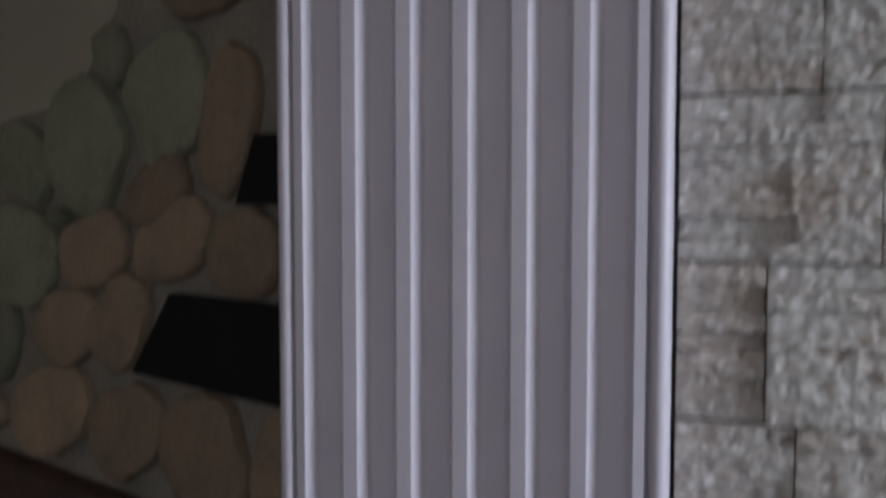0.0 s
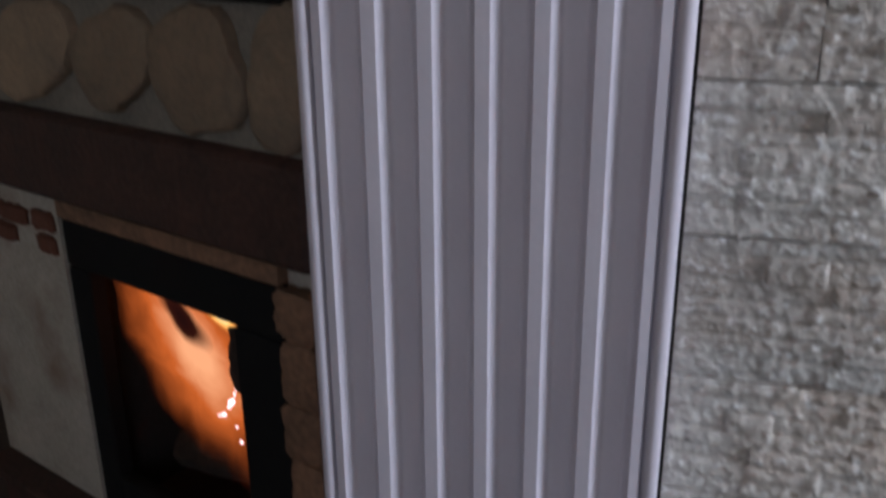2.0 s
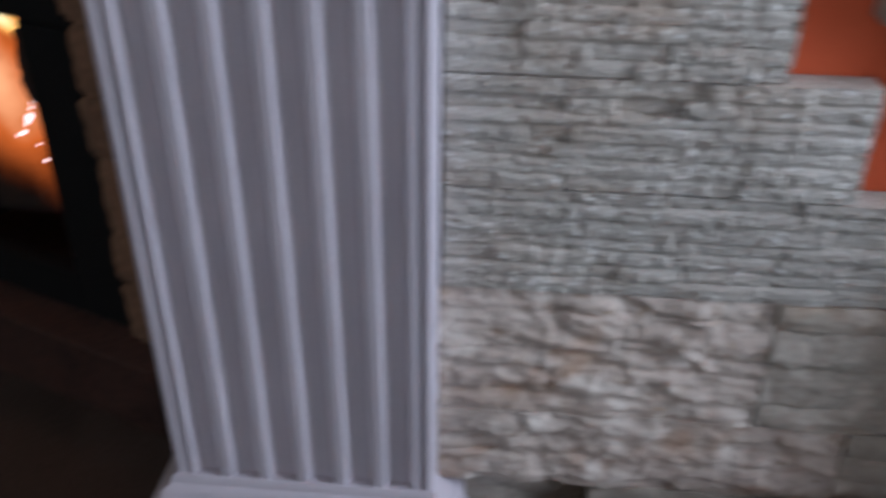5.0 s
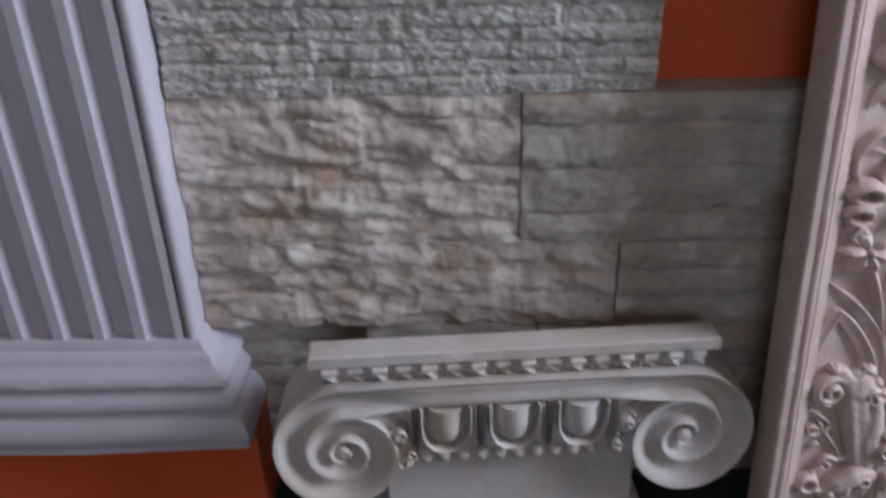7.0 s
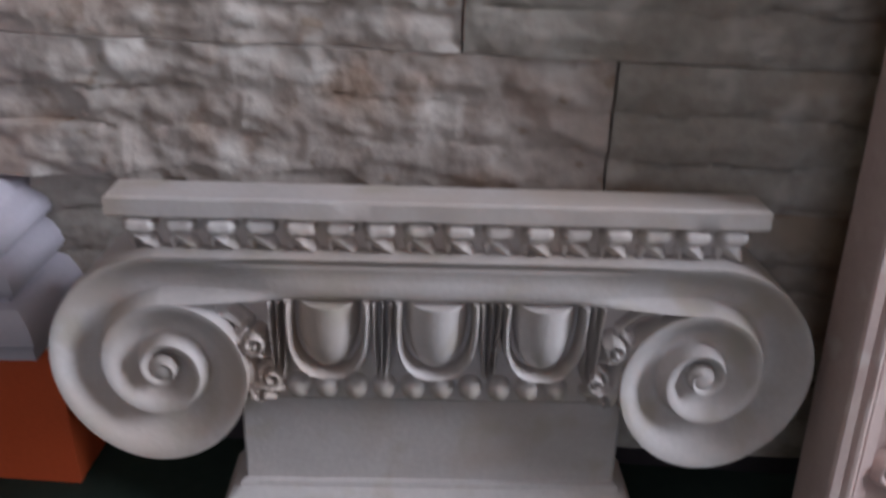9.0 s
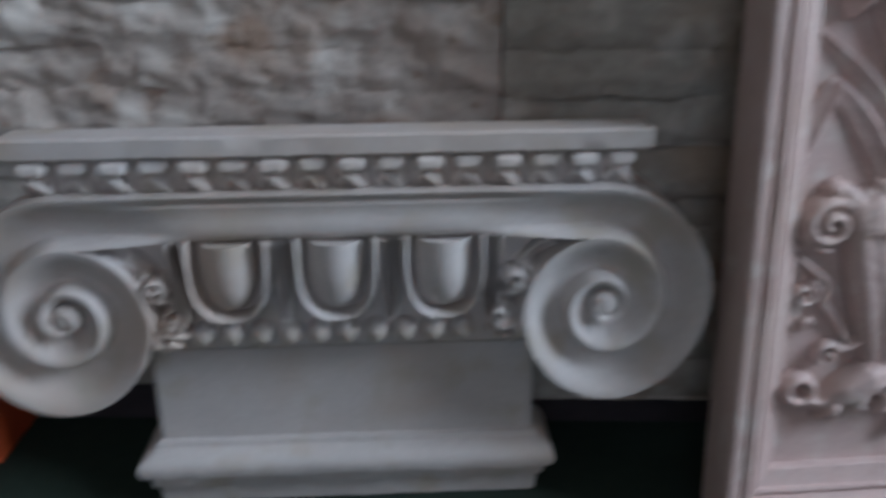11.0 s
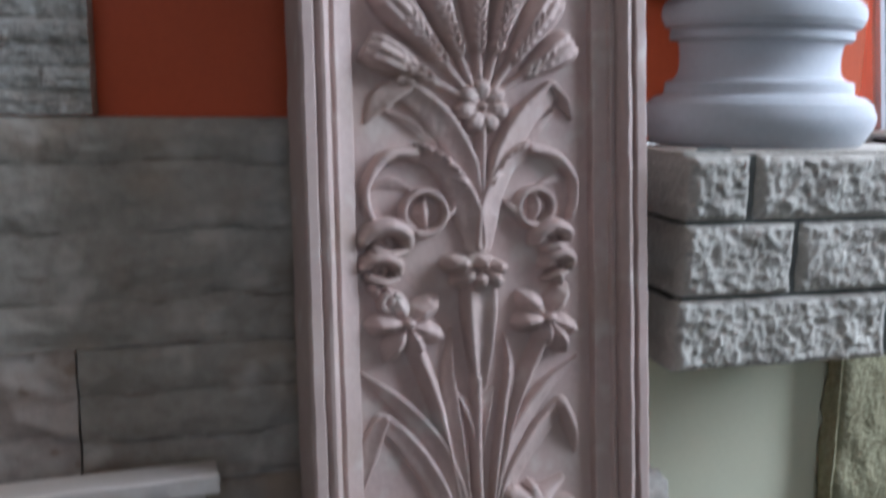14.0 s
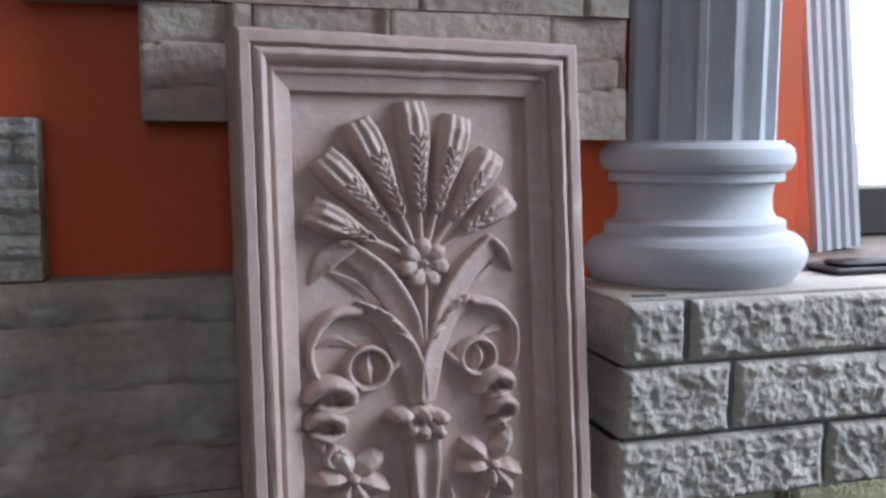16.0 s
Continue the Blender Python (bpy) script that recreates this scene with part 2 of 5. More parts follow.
# ---------------------------------------------------------------- geometry helpers
class Geo:
    def __init__(self):
        self.v, self.f = [], []

    def add(self, v, f):
        k = len(self.v)
        self.v += [tuple(p) for p in v]
        self.f += [tuple(i + k for i in q) for q in f]
        return self

    def grid(self, rows, close=False):
        """A sheet through rows of points; close joins the last row's ends."""
        n, m = len(rows), len(rows[0])
        flat = [p for r in rows for p in r]
        f = []
        for i in range(n - 1):
            for j in range(m if close else m - 1):
                k = (j + 1) % m
                f.append((i * m + j, i * m + k, (i + 1) * m + k, (i + 1) * m + j))
        return self.add(flat, f)

    def box(self, x0, x1, y0, y1, z0, z1, c=0.0):
        """A box, its upright and top edges cut by c."""
        if c <= 0:
            v = [(x, y, z) for z in (z0, z1) for x, y in ((x0, y0), (x1, y0), (x1, y1), (x0, y1))]
            return self.add(v, [(3, 2, 1, 0), (4, 5, 6, 7), (0, 1, 5, 4), (1, 2, 6, 5), (2, 3, 7, 6), (3, 0, 4, 7)])

        def ring(d, z):
            a, b, e, g = x0 + d, x1 - d, y0 + d, y1 - d
            return [(a + c, e, z), (b - c, e, z), (b, e + c, z), (b, g - c, z), (b - c, g, z), (a + c, g, z), (a, g - c, z), (a, e + c, z)]
        rings = [ring(c, z0), ring(0, z0 + c), ring(0, z1 - c), ring(c, z1)]
        self.grid(rings, True)
        k = len(self.v)
        self.f += [tuple(range(k - 32, k - 24))[::-1], tuple(range(k - 8, k))]
        return self

    def ball(self, centre, r, turn=0.0, segs=10, rings=6):
        """An ellipsoid with half-axes r, turned about y."""
        c, s = math.cos(turn), math.sin(turn)
        rows = []
        for i in range(rings + 1):
            a = math.pi * i / rings
            row = []
            for j in range(segs):
                b = 2 * math.pi * j / segs
                x, y, z = r[0] * math.sin(a) * math.cos(b), r[1] * math.sin(a) * math.sin(b), r[2] * math.cos(a)
                row.append((centre[0] + c * x + s * z, centre[1] + y, centre[2] - s * x + c * z))
            rows.append(row)
        return self.grid(rows, True)

    def rib(self, path, wide, high, profile="round", y0=0.0):
        """A raised rib in the xz plane along path; wide and high are functions of 0..1. It rises towards -y."""
        shape = {"round": [(-1, -0.3), (-0.92, 0.35), (-0.6, 0.8), (0, 1), (0.6, 0.8), (0.92, 0.35), (1, -0.3)],
                 "leaf": [(-1, -0.3), (-0.96, 0.35), (-0.5, 0.95), (0, 0.45), (0.5, 0.95), (0.96, 0.35), (1, -0.3)],
                 "keel": [(-1, -0.3), (-0.95, 0.2), (-0.4, 0.55), (0, 1), (0.4, 0.55), (0.95, 0.2), (1, -0.3)]}[profile]
        n, rows = len(path), []
        for i, p in enumerate(path):
            a, b = path[max(0, i - 1)], path[min(n - 1, i + 1)]
            d = math.hypot(b[0] - a[0], b[1] - a[1]) or 1
            nx, nz = -(b[1] - a[1]) / d, (b[0] - a[0]) / d
            t = i / (n - 1)
            w, h = wide(t), high(t)
            rows.append([(p[0] + nx * w * u, y0 - h * v, p[1] + nz * w * u) for u, v in shape])
        self.grid(rows)
        k, m = len(self.v), len(shape)
        self.f += [tuple(range(k - n * m, k - n * m + m))[::-1], tuple(range(k - m, k))]
        return self

    def lathe(self, profile, cx, cy, a0=0.0, a1=360.0, n=48):
        full = a1 - a0 >= 360
        rows = []
        for r, z in profile:
            rows.append([(cx + r * math.cos(radians(a0 + (a1 - a0) * j / n)), cy + r * math.sin(radians(a0 + (a1 - a0) * j / n)), z) for j in range(n if full else n + 1)])
        return self.grid(rows, full)

    def prism(self, outline, z0, z1):
        """An outline in xy drawn up from z0 to z1."""
        n = len(outline)
        v = [(x, y, z0) for x, y in outline] + [(x, y, z1) for x, y in outline]
        return self.add(v, [(i, (i + 1) % n, n + (i + 1) % n, n + i) for i in range(n)] + [tuple(range(n))[::-1], tuple(range(n, 2 * n))])


def spline(points, n=14):
    """A smooth way through a few points."""
    p = [Vector((*q, 0) if len(q) == 2 else q) for q in points]
    p = [2 * p[0] - p[1], *p, 2 * p[-1] - p[-2]]
    out = []
    for i in range(1, len(p) - 2):
        for k in range(n):
            t = k / n
            out.append(0.5 * (2 * p[i] + (p[i + 1] - p[i - 1]) * t + (2 * p[i - 1] - 5 * p[i] + 4 * p[i + 1] - p[i + 2]) * t * t + (3 * p[i] - p[i - 1] - 3 * p[i + 1] + p[i + 2]) * t ** 3))
    out.append(p[-2])
    return [tuple(q)[:2] for q in out]


def spiral(cx, cz, r0, r1, turns, start, way=1, n=40):
    return [(cx + (r0 + (r1 - r0) * i / n) * math.cos(radians(start) + way * 2 * math.pi * turns * i / n),
             cz + (r0 + (r1 - r0) * i / n) * math.sin(radians(start) + way * 2 * math.pi * turns * i / n)) for i in range(n + 1)]


def taper(a, b):
    return lambda t: a + (b - a) * t


def pointed(w, tip=0.08):
    """Broad at the start, thin at the end."""
    return lambda t: w * max(tip, (1 - t ** 2.2))


def thing(name, m, label, category, group="", kind=""):
    ob = new(name)
    ob.empty_display_size = 0.05
    ob.matrix_world = m
    return tagged(ob, label, category, group, kind)


def part(name, geo, mat, parent=None, label="", smooth=40):
    me = bpy.data.meshes.new(name)
    me.from_pydata(geo.v, [], geo.f)
    b = bmesh.new()
    b.from_mesh(me)
    bmesh.ops.recalc_face_normals(b, faces=b.faces)
    b.to_mesh(me)
    b.free()
    if smooth:
        for p in me.polygons:
            p.use_smooth = True
        me.set_sharp_from_angle(angle=radians(smooth))
    me.materials.append(mat)
    ob = new(name, me)
    ob.parent = parent
    if label:
        ob["label"] = label
    return ob


def solid(name, geo, mat, label, category, kind="", group="", smooth=40, m=None):
    ob = part(name, geo, mat, None, "", smooth)
    if m is not None:
        ob.matrix_world = m
    return tagged(ob, label, category, group, kind)


SECTION = {
    "round": lambda s: np.sqrt(1 - s * s),
    "plump": lambda s: np.sqrt(1 - np.abs(s) ** 3.5),
    "ribbed": lambda s: np.sqrt(1 - np.abs(s) ** 3.5) * (0.97 + 0.03 * np.cos(9.0 * s + 0.9)),
    "keel": lambda s: (1 - np.abs(s)) ** 0.65,
    "leaf": lambda s: np.sqrt(1 - np.abs(s) ** 5) * (0.50 + 0.50 * np.abs(s) ** 1.6),
    "lip": lambda s: np.sqrt(1 - np.abs(s) ** 5) * (0.38 + 0.62 * ((s + 1) / 2) ** 2.2),
    "back_lip": lambda s: np.sqrt(1 - np.abs(s) ** 5) * (0.38 + 0.62 * ((1 - s) / 2) ** 2.2),
    "awns": lambda s: np.sqrt(1 - np.abs(s) ** 3) * (0.93 + 0.07 * np.cos(10.5 * s + 0.5)),
}


def sculpt(name, strokes, holes=(), label="", parent=None, step=0.0010, blend=0.0013, mat=None, plane=0.008, askew=True):
    """One piece of the carving: strokes (points, widths, heights, section) melted together, with drilled eyes (x, z, r, rim).
    A section name ending in '|' is cut square at its end. The panel's carving sits a touch askew in its frame."""
    ways = []
    for pts, wide, high, sec in strokes:
        p = np.array(spline(pts, 10) if len(pts) < 12 else pts)
        seg = np.hypot(*np.diff(p, axis=0).T)
        run = np.concatenate([[0], np.cumsum(seg)])
        n = max(12, int(run[-1] / 0.0008))
        at = np.linspace(0, run[-1], n)
        p = np.stack([np.interp(at, run, p[:, 0]), np.interp(at, run, p[:, 1])], 1)
        t = at / run[-1]
        wide, high = np.atleast_1d(wide), np.atleast_1d(high)
        ways.append((p, np.interp(t, np.linspace(0, 1, len(wide)), wide), np.interp(t, np.linspace(0, 1, len(high)), high), sec))
    low = np.min([(p - w[:, None]).min(0) for p, w, h, s in ways], axis=0) - 2 * step
    top = np.max([(p + w[:, None]).max(0) for p, w, h, s in ways], axis=0) + 2 * step
    xs, zs = np.arange(low[0], top[0] + step, step), np.arange(low[1], top[1] + step, step)
    X, Z = np.meshgrid(xs, zs)
    field = np.full(X.shape, -0.003)
    for p, w, h, sec in ways:
        cut = sec.endswith("|")
        d = np.hypot(X[..., None] - p[:, 0], Z[..., None] - p[:, 1]) / w
        k = d.argmin(-1)
        s = np.take_along_axis(d, k[..., None], -1)[..., 0]
        tan = np.gradient(p, axis=0)
        side = np.sign(tan[k, 0] * (Z - p[k, 1]) - tan[k, 1] * (X - p[k, 0]))
        inside = np.minimum(s, 1.0) * np.where(side == 0, 1, side)
        own = np.where(s < 1, h[k] * SECTION[sec.rstrip("|")](inside), -(s - 1) * w[k] * 2)
        if cut:
            over = (X - p[-1, 0]) * tan[-1, 0] + (Z - p[-1, 1]) * tan[-1, 1]
            own = np.where(over > 0, -0.003, own)
        near = np.maximum(blend - np.abs(field - own), 0)
        field = np.maximum(field, own) + near * near / (4 * blend) * (np.minimum(field, own) > -0.001)
    for x, z, r, rim in holes:
        d = np.hypot(X - x, Z - z) / r
        field = field + rim * np.exp(-((d - 1.45) / 0.42) ** 2) * (field > 0)
        field = np.where(d < 1.2, np.minimum(field, 0.002 + np.maximum(0, (d - 0.72) / 0.48) ** 1.5 * np.maximum(field, 0)), field)
    keep = (field[:-1, :-1] > 0) | (field[1:, :-1] > 0) | (field[:-1, 1:] > 0) | (field[1:, 1:] > 0)
    number, g = {}, Geo()

    def corner(j, i):
        if (j, i) not in number:
            x, z, h = float(X[j, i]), float(Z[j, i]), float(max(-0.0015, field[j, i]))
            if h > 0.001:
                h += 0.0005 * noise.noise((x * 95, z * 95, 3.0)) + 0.0003 * noise.noise((x * 260, z * 260, 5.0))
            number[(j, i)] = len(g.v)
            g.v.append((1.0085 * x - 0.0020 * z - 0.0051, -h - plane, 0.0060 * x + 0.945 * z + 0.0290) if askew else (x, -h - plane, z))
        return number[(j, i)]
    for j, i in zip(*np.nonzero(keep)):
        g.f.append((corner(j, i), corner(j, i + 1), corner(j + 1, i + 1), corner(j + 1, i)))
    return part(name, g, mat or PANEL, parent or relief, label, 70)


def facets(spot, turn, slope, lift, bias=0.0, melt=6.0):
    """Height of a broken face: tilted chips round scattered hearts, melted into one another at their borders."""
    dist, hearts = noise.voronoi(spot)
    total, weight = 0.0, 0.0
    for d, heart in zip(dist, hearts):
        w = math.exp(-melt * (d - dist[0]))
        tilt, off = noise.cell_vector(heart * turn), spot - heart
        total += w * (lift * (tilt.z - 0.5) + slope * ((tilt.x - 0.5) * off.x + (tilt.y - 0.5 - bias) * off.y))
        weight += w
    return total / weight


def rough_block(x0, x1, y0, y1, z0, z1, seed, n=9, amp=0.006):
    """A broken stone block with all faces uneven."""
    b = bmesh.new()
    bmesh.ops.create_cube(b, size=1.0)
    bmesh.ops.subdivide_edges(b, edges=b.edges[:], cuts=n, use_grid_fill=True)
    o = seed * 4.1
    for v in b.verts:
        p = Vector((x0 + (v.co.x + 0.5) * (x1 - x0), y0 + (v.co.y + 0.5) * (y1 - y0), z0 + (v.co.z + 0.5) * (z1 - z0)))
        d = v.co.normalized()
        k = sum(abs(c) > 0.49 for c in v.co)
        p -= Vector((d.x, d.y, d.z)) * 0.006 * (k - 1)
        p += d * amp * noise.fractal((p.x * 70 + o, p.y * 70, p.z * 70), 0.9, 2.0, 4)
        v.co = p
    g = Geo()
    b.verts.ensure_lookup_table()
    g.add([tuple(v.co) for v in b.verts], [tuple(v.index for v in f.verts) for f in b.faces])
    b.free()
    return g


# ---------------------------------------------------------------- the large structure
GROUND = 0.011  # the floor
FACE = 0.035  # the painted wall behind the stone tiles
NICHE = 0.105  # the yellow wall under the brick shelf

floor = solid("floor", Geo().box(-0.19, 2.6, -3.6, 0.23, -0.08, GROUND), GREEN, "dark green worn painted floor", "floor", "structure")
solid("floor_alcove", Geo().box(-2.6, -0.19, -3.6, 2.0, -0.08, GROUND), CLAY, "dark brown floor before the fireplace", "floor", "structure")
ceiling = solid("ceiling", Geo().box(-2.6, 2.6, -3.6, 0.23, 2.6, 2.7).box(-2.6, 0.0, 0.23, 2.0, 2.6, 2.7), CREAM, "plain pale ceiling of the showroom", "ceiling", "structure")
wall_north = solid("wall_north", Geo().box(-0.135, 0.985, FACE, 0.23, 0.0, 2.6).box(0.985, 1.241, FACE, 0.23, 0.512, 2.6), ORANGE, "orange painted wall with stepped stone tiles", "wall", "structure")
wall_niche = solid("wall_niche", Geo().box(0.985, 2.6, NICHE, 0.23, 0.0, 0.490), YELLOW, "pale yellow wall below the brick shelf", "wall", "structure")
solid("wall_north_lintel", Geo().box(1.241, 2.6, FACE, 0.23, 1.78, 2.6).box(2.19, 2.6, FACE, 0.23, 0.490, 1.78), ORANGE, "orange wall over and beside the window", "wall", "structure")
solid("wall_west", Geo().box(-2.7, -2.6, -3.6, 2.0, 0, 2.6), CREAM, "plain cream side wall", "wall", "structure")
solid("wall_alcove", Geo().box(-2.6, 0.0, 1.9, 2.0, 0, 2.6).box(-0.135, 0.0, 0.23, 1.9, 0, 2.6), CREAM, "cream wall behind the fireplace", "wall", "structure")
east = Geo().box(2.6, 2.7, -3.6, 0.23, 0, 0.80).box(2.6, 2.7, -3.6, 0.23, 2.10, 2.6).box(2.6, 2.7, -3.6, -1.00, 0.80, 2.10).box(2.6, 2.7, -0.05, 0.23, 0.80, 2.10)
solid("wall_east", east, CREAM, "cream wall with a large window opening", "wall", "structure")
# Unseen wall; its opening is made up to go with the south fill.
south = Geo().box(-2.6, 2.6, -3.7, -3.6, 0, 0.95).box(-2.6, 2.6, -3.7, -3.6, 2.25, 2.6).box(-2.6, -0.40, -3.7, -3.6, 0.95, 2.25).box(1.30, 2.6, -3.7, -3.6, 0.95, 2.25)
solid("wall_south", south, CREAM, "unseen cream wall with an opening behind the fill light", "wall", "structure")
solid("baseboard", Geo().box(0.985, 2.6, NICHE - 0.012, NICHE - 0.001, 0.0, 0.064, 0.003), SKIRT, "dark brown skirting along the yellow wall", "baseboard", "structure")
solid("baseboard_2", Geo().box(0.189, 0.984, FACE - 0.010, FACE - 0.001, 0.0, 0.048, 0.002), SKIRT, "dark skirting below the stone tiles", "baseboard", "structure")


# ---------------------------------------------------------------- the fluted pilaster
def fluted_outline(half, front, depth, flutes, back):
    """Outline in xy: a rounded bead at both edges, then hollow flutes between flat fillets."""
    inner, pts = half - 0.0180, []
    bead = [(-half, back), (-half, front + 0.007), (-half + 0.0012, front + 0.0035), (-half + 0.0035, front + 0.001), (-half + 0.0070, front), (-half + 0.0105, front + 0.001), (-half + 0.0128, front + 0.0035), (-half + 0.0136, front + 0.006),
            (-half + 0.0138, front + 0.012), (-half + 0.0155, front + 0.012), (-half + 0.0160, front + 0.001)]
    pitch = 2 * inner / flutes
    pts += bead
    ts = (0.0, 0.02, 0.06, 0.11, 0.16, 0.205, 0.245, 0.30, 0.5)
    ts = ts + tuple(1 - q for q in reversed(ts[:-1]))
    for i in range(flutes):
        a = -inner + i * pitch + pitch * 0.13
        pts += [(a + q * pitch * 0.74, front + depth * math.sin(math.pi / 2 * min(1.0, min(q, 1 - q) / 0.26))) for q in ts]
    pts += [(-x, y) for x, y in reversed(bead)]
    return pts


def moulded_base(rows, half, front, back, wear=0.0004, wide=1.0, rise=0.0):
    """A base whose profile of (outward, height) runs round the front and, stretched by wide, both ends, its edges a little worn; its foot rises to one end."""
    g = Geo()
    rings = []
    for e, z in rows:
        end = half + e * (1 + (wide - 1) * 1.25 * (1 - z / rows[0][1]))
        ring = [(-end, back, z)]
        for k in range(61):
            x = end * (k / 30 - 1)
            y = front - e + wear * noise.noise((x * 45, z * 60, 2.0)) + wear * max(0.0, noise.noise((x * 160, z * 90, 7.0)) - 0.25) * 3
            ring.append((x, y, z + 0.7 * wear * noise.noise((x * 38, z * 20, 9.0)) + rise * max(0.0, k / 30 - 1) * (1 - z / rows[0][1])))
        rings.append(ring + [(end, back, z + rise * (1 - z / rows[0][1]))])
    g.grid(rings, True)
    k, m = len(g.v), len(rings[0])
    g.f += [tuple(range(k - m, k)), tuple(range(m))[::-1]]
    return g


pilaster = thing("pilaster", pose(-0.0026, 0, 0.139), "white fluted gypsum pilaster fixed to the wall edge", "pilaster")
part("shaft", Geo().prism(fluted_outline(0.15, -0.035, 0.0115, 6, 0.034), 0.131, 2.3), LILAC, pilaster, "white fluted shaft")
BASE_ROWS = [(0.001, 0.134), (0.004, 0.129), (0.005, 0.123), (0.012, 0.118), (0.014, 0.111), (0.016, 0.107), (0.024, 0.103), (0.028, 0.097), (0.029, 0.090), (0.026, 0.085), (0.021, 0.082), (0.021, 0.078),
             (0.026, 0.075), (0.030, 0.068), (0.031, 0.060), (0.028, 0.053), (0.023, 0.049), (0.023, 0.045), (0.030, 0.043), (0.034, 0.036), (0.036, 0.027), (0.036, 0.015), (0.033, 0.011), (0.033, 0.0)]
part("base", moulded_base(BASE_ROWS, 0.15, -0.035, 0.034, wide=1.3, rise=0.010), LILAC, pilaster, "stepped white base moulding")
plinth = Geo()
plinth.grid([[(x, y, z) for x, y, z in ((a, 0.034, 0.0), (a, -0.042, 0.0), (a, -0.042, top - 0.003), (a, -0.039, top), (a, 0.034, top))] for a, top in ((-0.190, 0.1385), (-0.003, 0.1385), (0.1935, 0.1482))])
plinth.f += [(0, 1, 2, 3, 4), (14, 13, 12, 11, 10)]
solid("plinth", plinth, ORANGE, "orange painted plinth below the white pilaster", "plinth")


# ---------------------------------------------------------------- the ionic capital
capital = thing("ionic_capital", pose(0.480, -0.074, 0.0115, -3.7, 0.0, 4.1) @ Matrix.Diagonal((0.96, 1, 1, 1)), "cast plaster ionic pilaster capital standing on the floor", "capital")
part("neck", Geo().box(-0.143, 0.143, 0.0, 0.045, 0.026, 0.150, 0.002), CAST, capital)
NECK_ROWS = [(0.0, 0.054), (0.003, 0.052), (0.004, 0.048), (0.010, 0.045), (0.0150, 0.040), (0.0160, 0.034), (0.014, 0.028), (0.009, 0.026), (0.008, 0.018), (0.004, 0.014), (0.003, 0.004), (0.002, 0.0)]
part("foot_moulding", moulded_base(NECK_ROWS, 0.143, 0.0, 0.045, 0.0006), CAST, capital)

RIM, EYE_Z, EYE_U = 0.0818, 0.167, 0.1860


def reach(u):
    """Distance of the volute's spiral from its eye after u turns; it tightens inwards."""
    return RIM * math.exp(-0.33 * u - 0.20 * u * u)


def channel(s, t=0.0):
    """Height of the volute's face: it falls gently from each crest and rises steeply to the next; s counts the turns inwards, t is the way round."""
    f, u = s % 1.0, s + t
    deep = 0.80
    lip = 0.5 + 0.5 * math.cos(math.pi * f / deep) if f < deep else 0.5 - 0.5 * math.cos(math.pi * (f - deep) / (1 - deep))
    return (0.0190 * lip ** 1.15 - 0.0045) * 0.84 ** u + 0.0022 * u


def volute(side):
    """A spiral scroll; its outer turn hangs a little longer than it is wide."""
    g, rows, nphi = Geo(), [], 80
    steps = [i / 18 for i in range(0, 52)]

    def spot(t, s, grow=1.0):
        phi = math.pi / 2 + side * 2 * math.pi * t
        r = reach(t + s) * grow
        drop = 1.0 + 0.09 * math.exp(-(s + t)) * max(0.0, -math.sin(phi))
        return math.cos(phi) * r, EYE_Z + math.sin(phi) * r * drop

    for i in range(nphi + 1):
        t = i / nphi
        x, z = spot(t, 0, 0.985)
        row = [(x, 0.040, z)]
        x, z = spot(t, 0, 1.01)
        row.append((x, -0.020, z))
        for s in steps:
            x, z = spot(t, s)
            row.append((x, -0.024 - channel(s, t), z))
        rows.append(row)
    g.grid(rows)
    g.ball((0, -0.0325, EYE_Z), (0.0098, 0.0060, 0.0098), 0, 20, 12)
    g.v = [(x - side * EYE_U, y, z) for x, y, z in g.v]
    return g


part("volute", volute(1), CAST, capital, "spiral volute")
part("volute", volute(-1), CAST, capital, "spiral volute")


def capital_band():
    """The band between the scrolls: nearly flat in the middle, hollowed like the scrolls at both ends."""
    rows = []
    low_edge = EYE_Z + reach(1.0)
    for u in np.linspace(-EYE_U, EYE_U, 49):
        mid = min(1.0, max(0.0, (EYE_U - abs(u)) / 0.105))
        mid = mid * mid * (3 - 2 * mid)
        row = [(u, 0.040, EYE_Z + RIM * 0.985), (u, -0.020, EYE_Z + RIM * 1.01)]
        for k in range(17):
            s = k / 16
            flat = 0.0135 - 0.0040 * math.sin(math.pi * min(1.0, s * 1.15)) - 0.0040 * math.exp(-((s - 0.16) / 0.035) ** 2)
            low = min(1.0, max(0.0, (s - 0.55) / 0.45))
            row.append((u, -0.024 - (1 - mid) * channel(s) - mid * (flat - 0.0075 * low * low), EYE_Z + reach(s) + 0.0025 * mid * low))
        rows.append(row + [(u, 0.0, low_edge - 0.001), (u, 0.04, low_edge - 0.001)])
    return Geo().grid(rows)


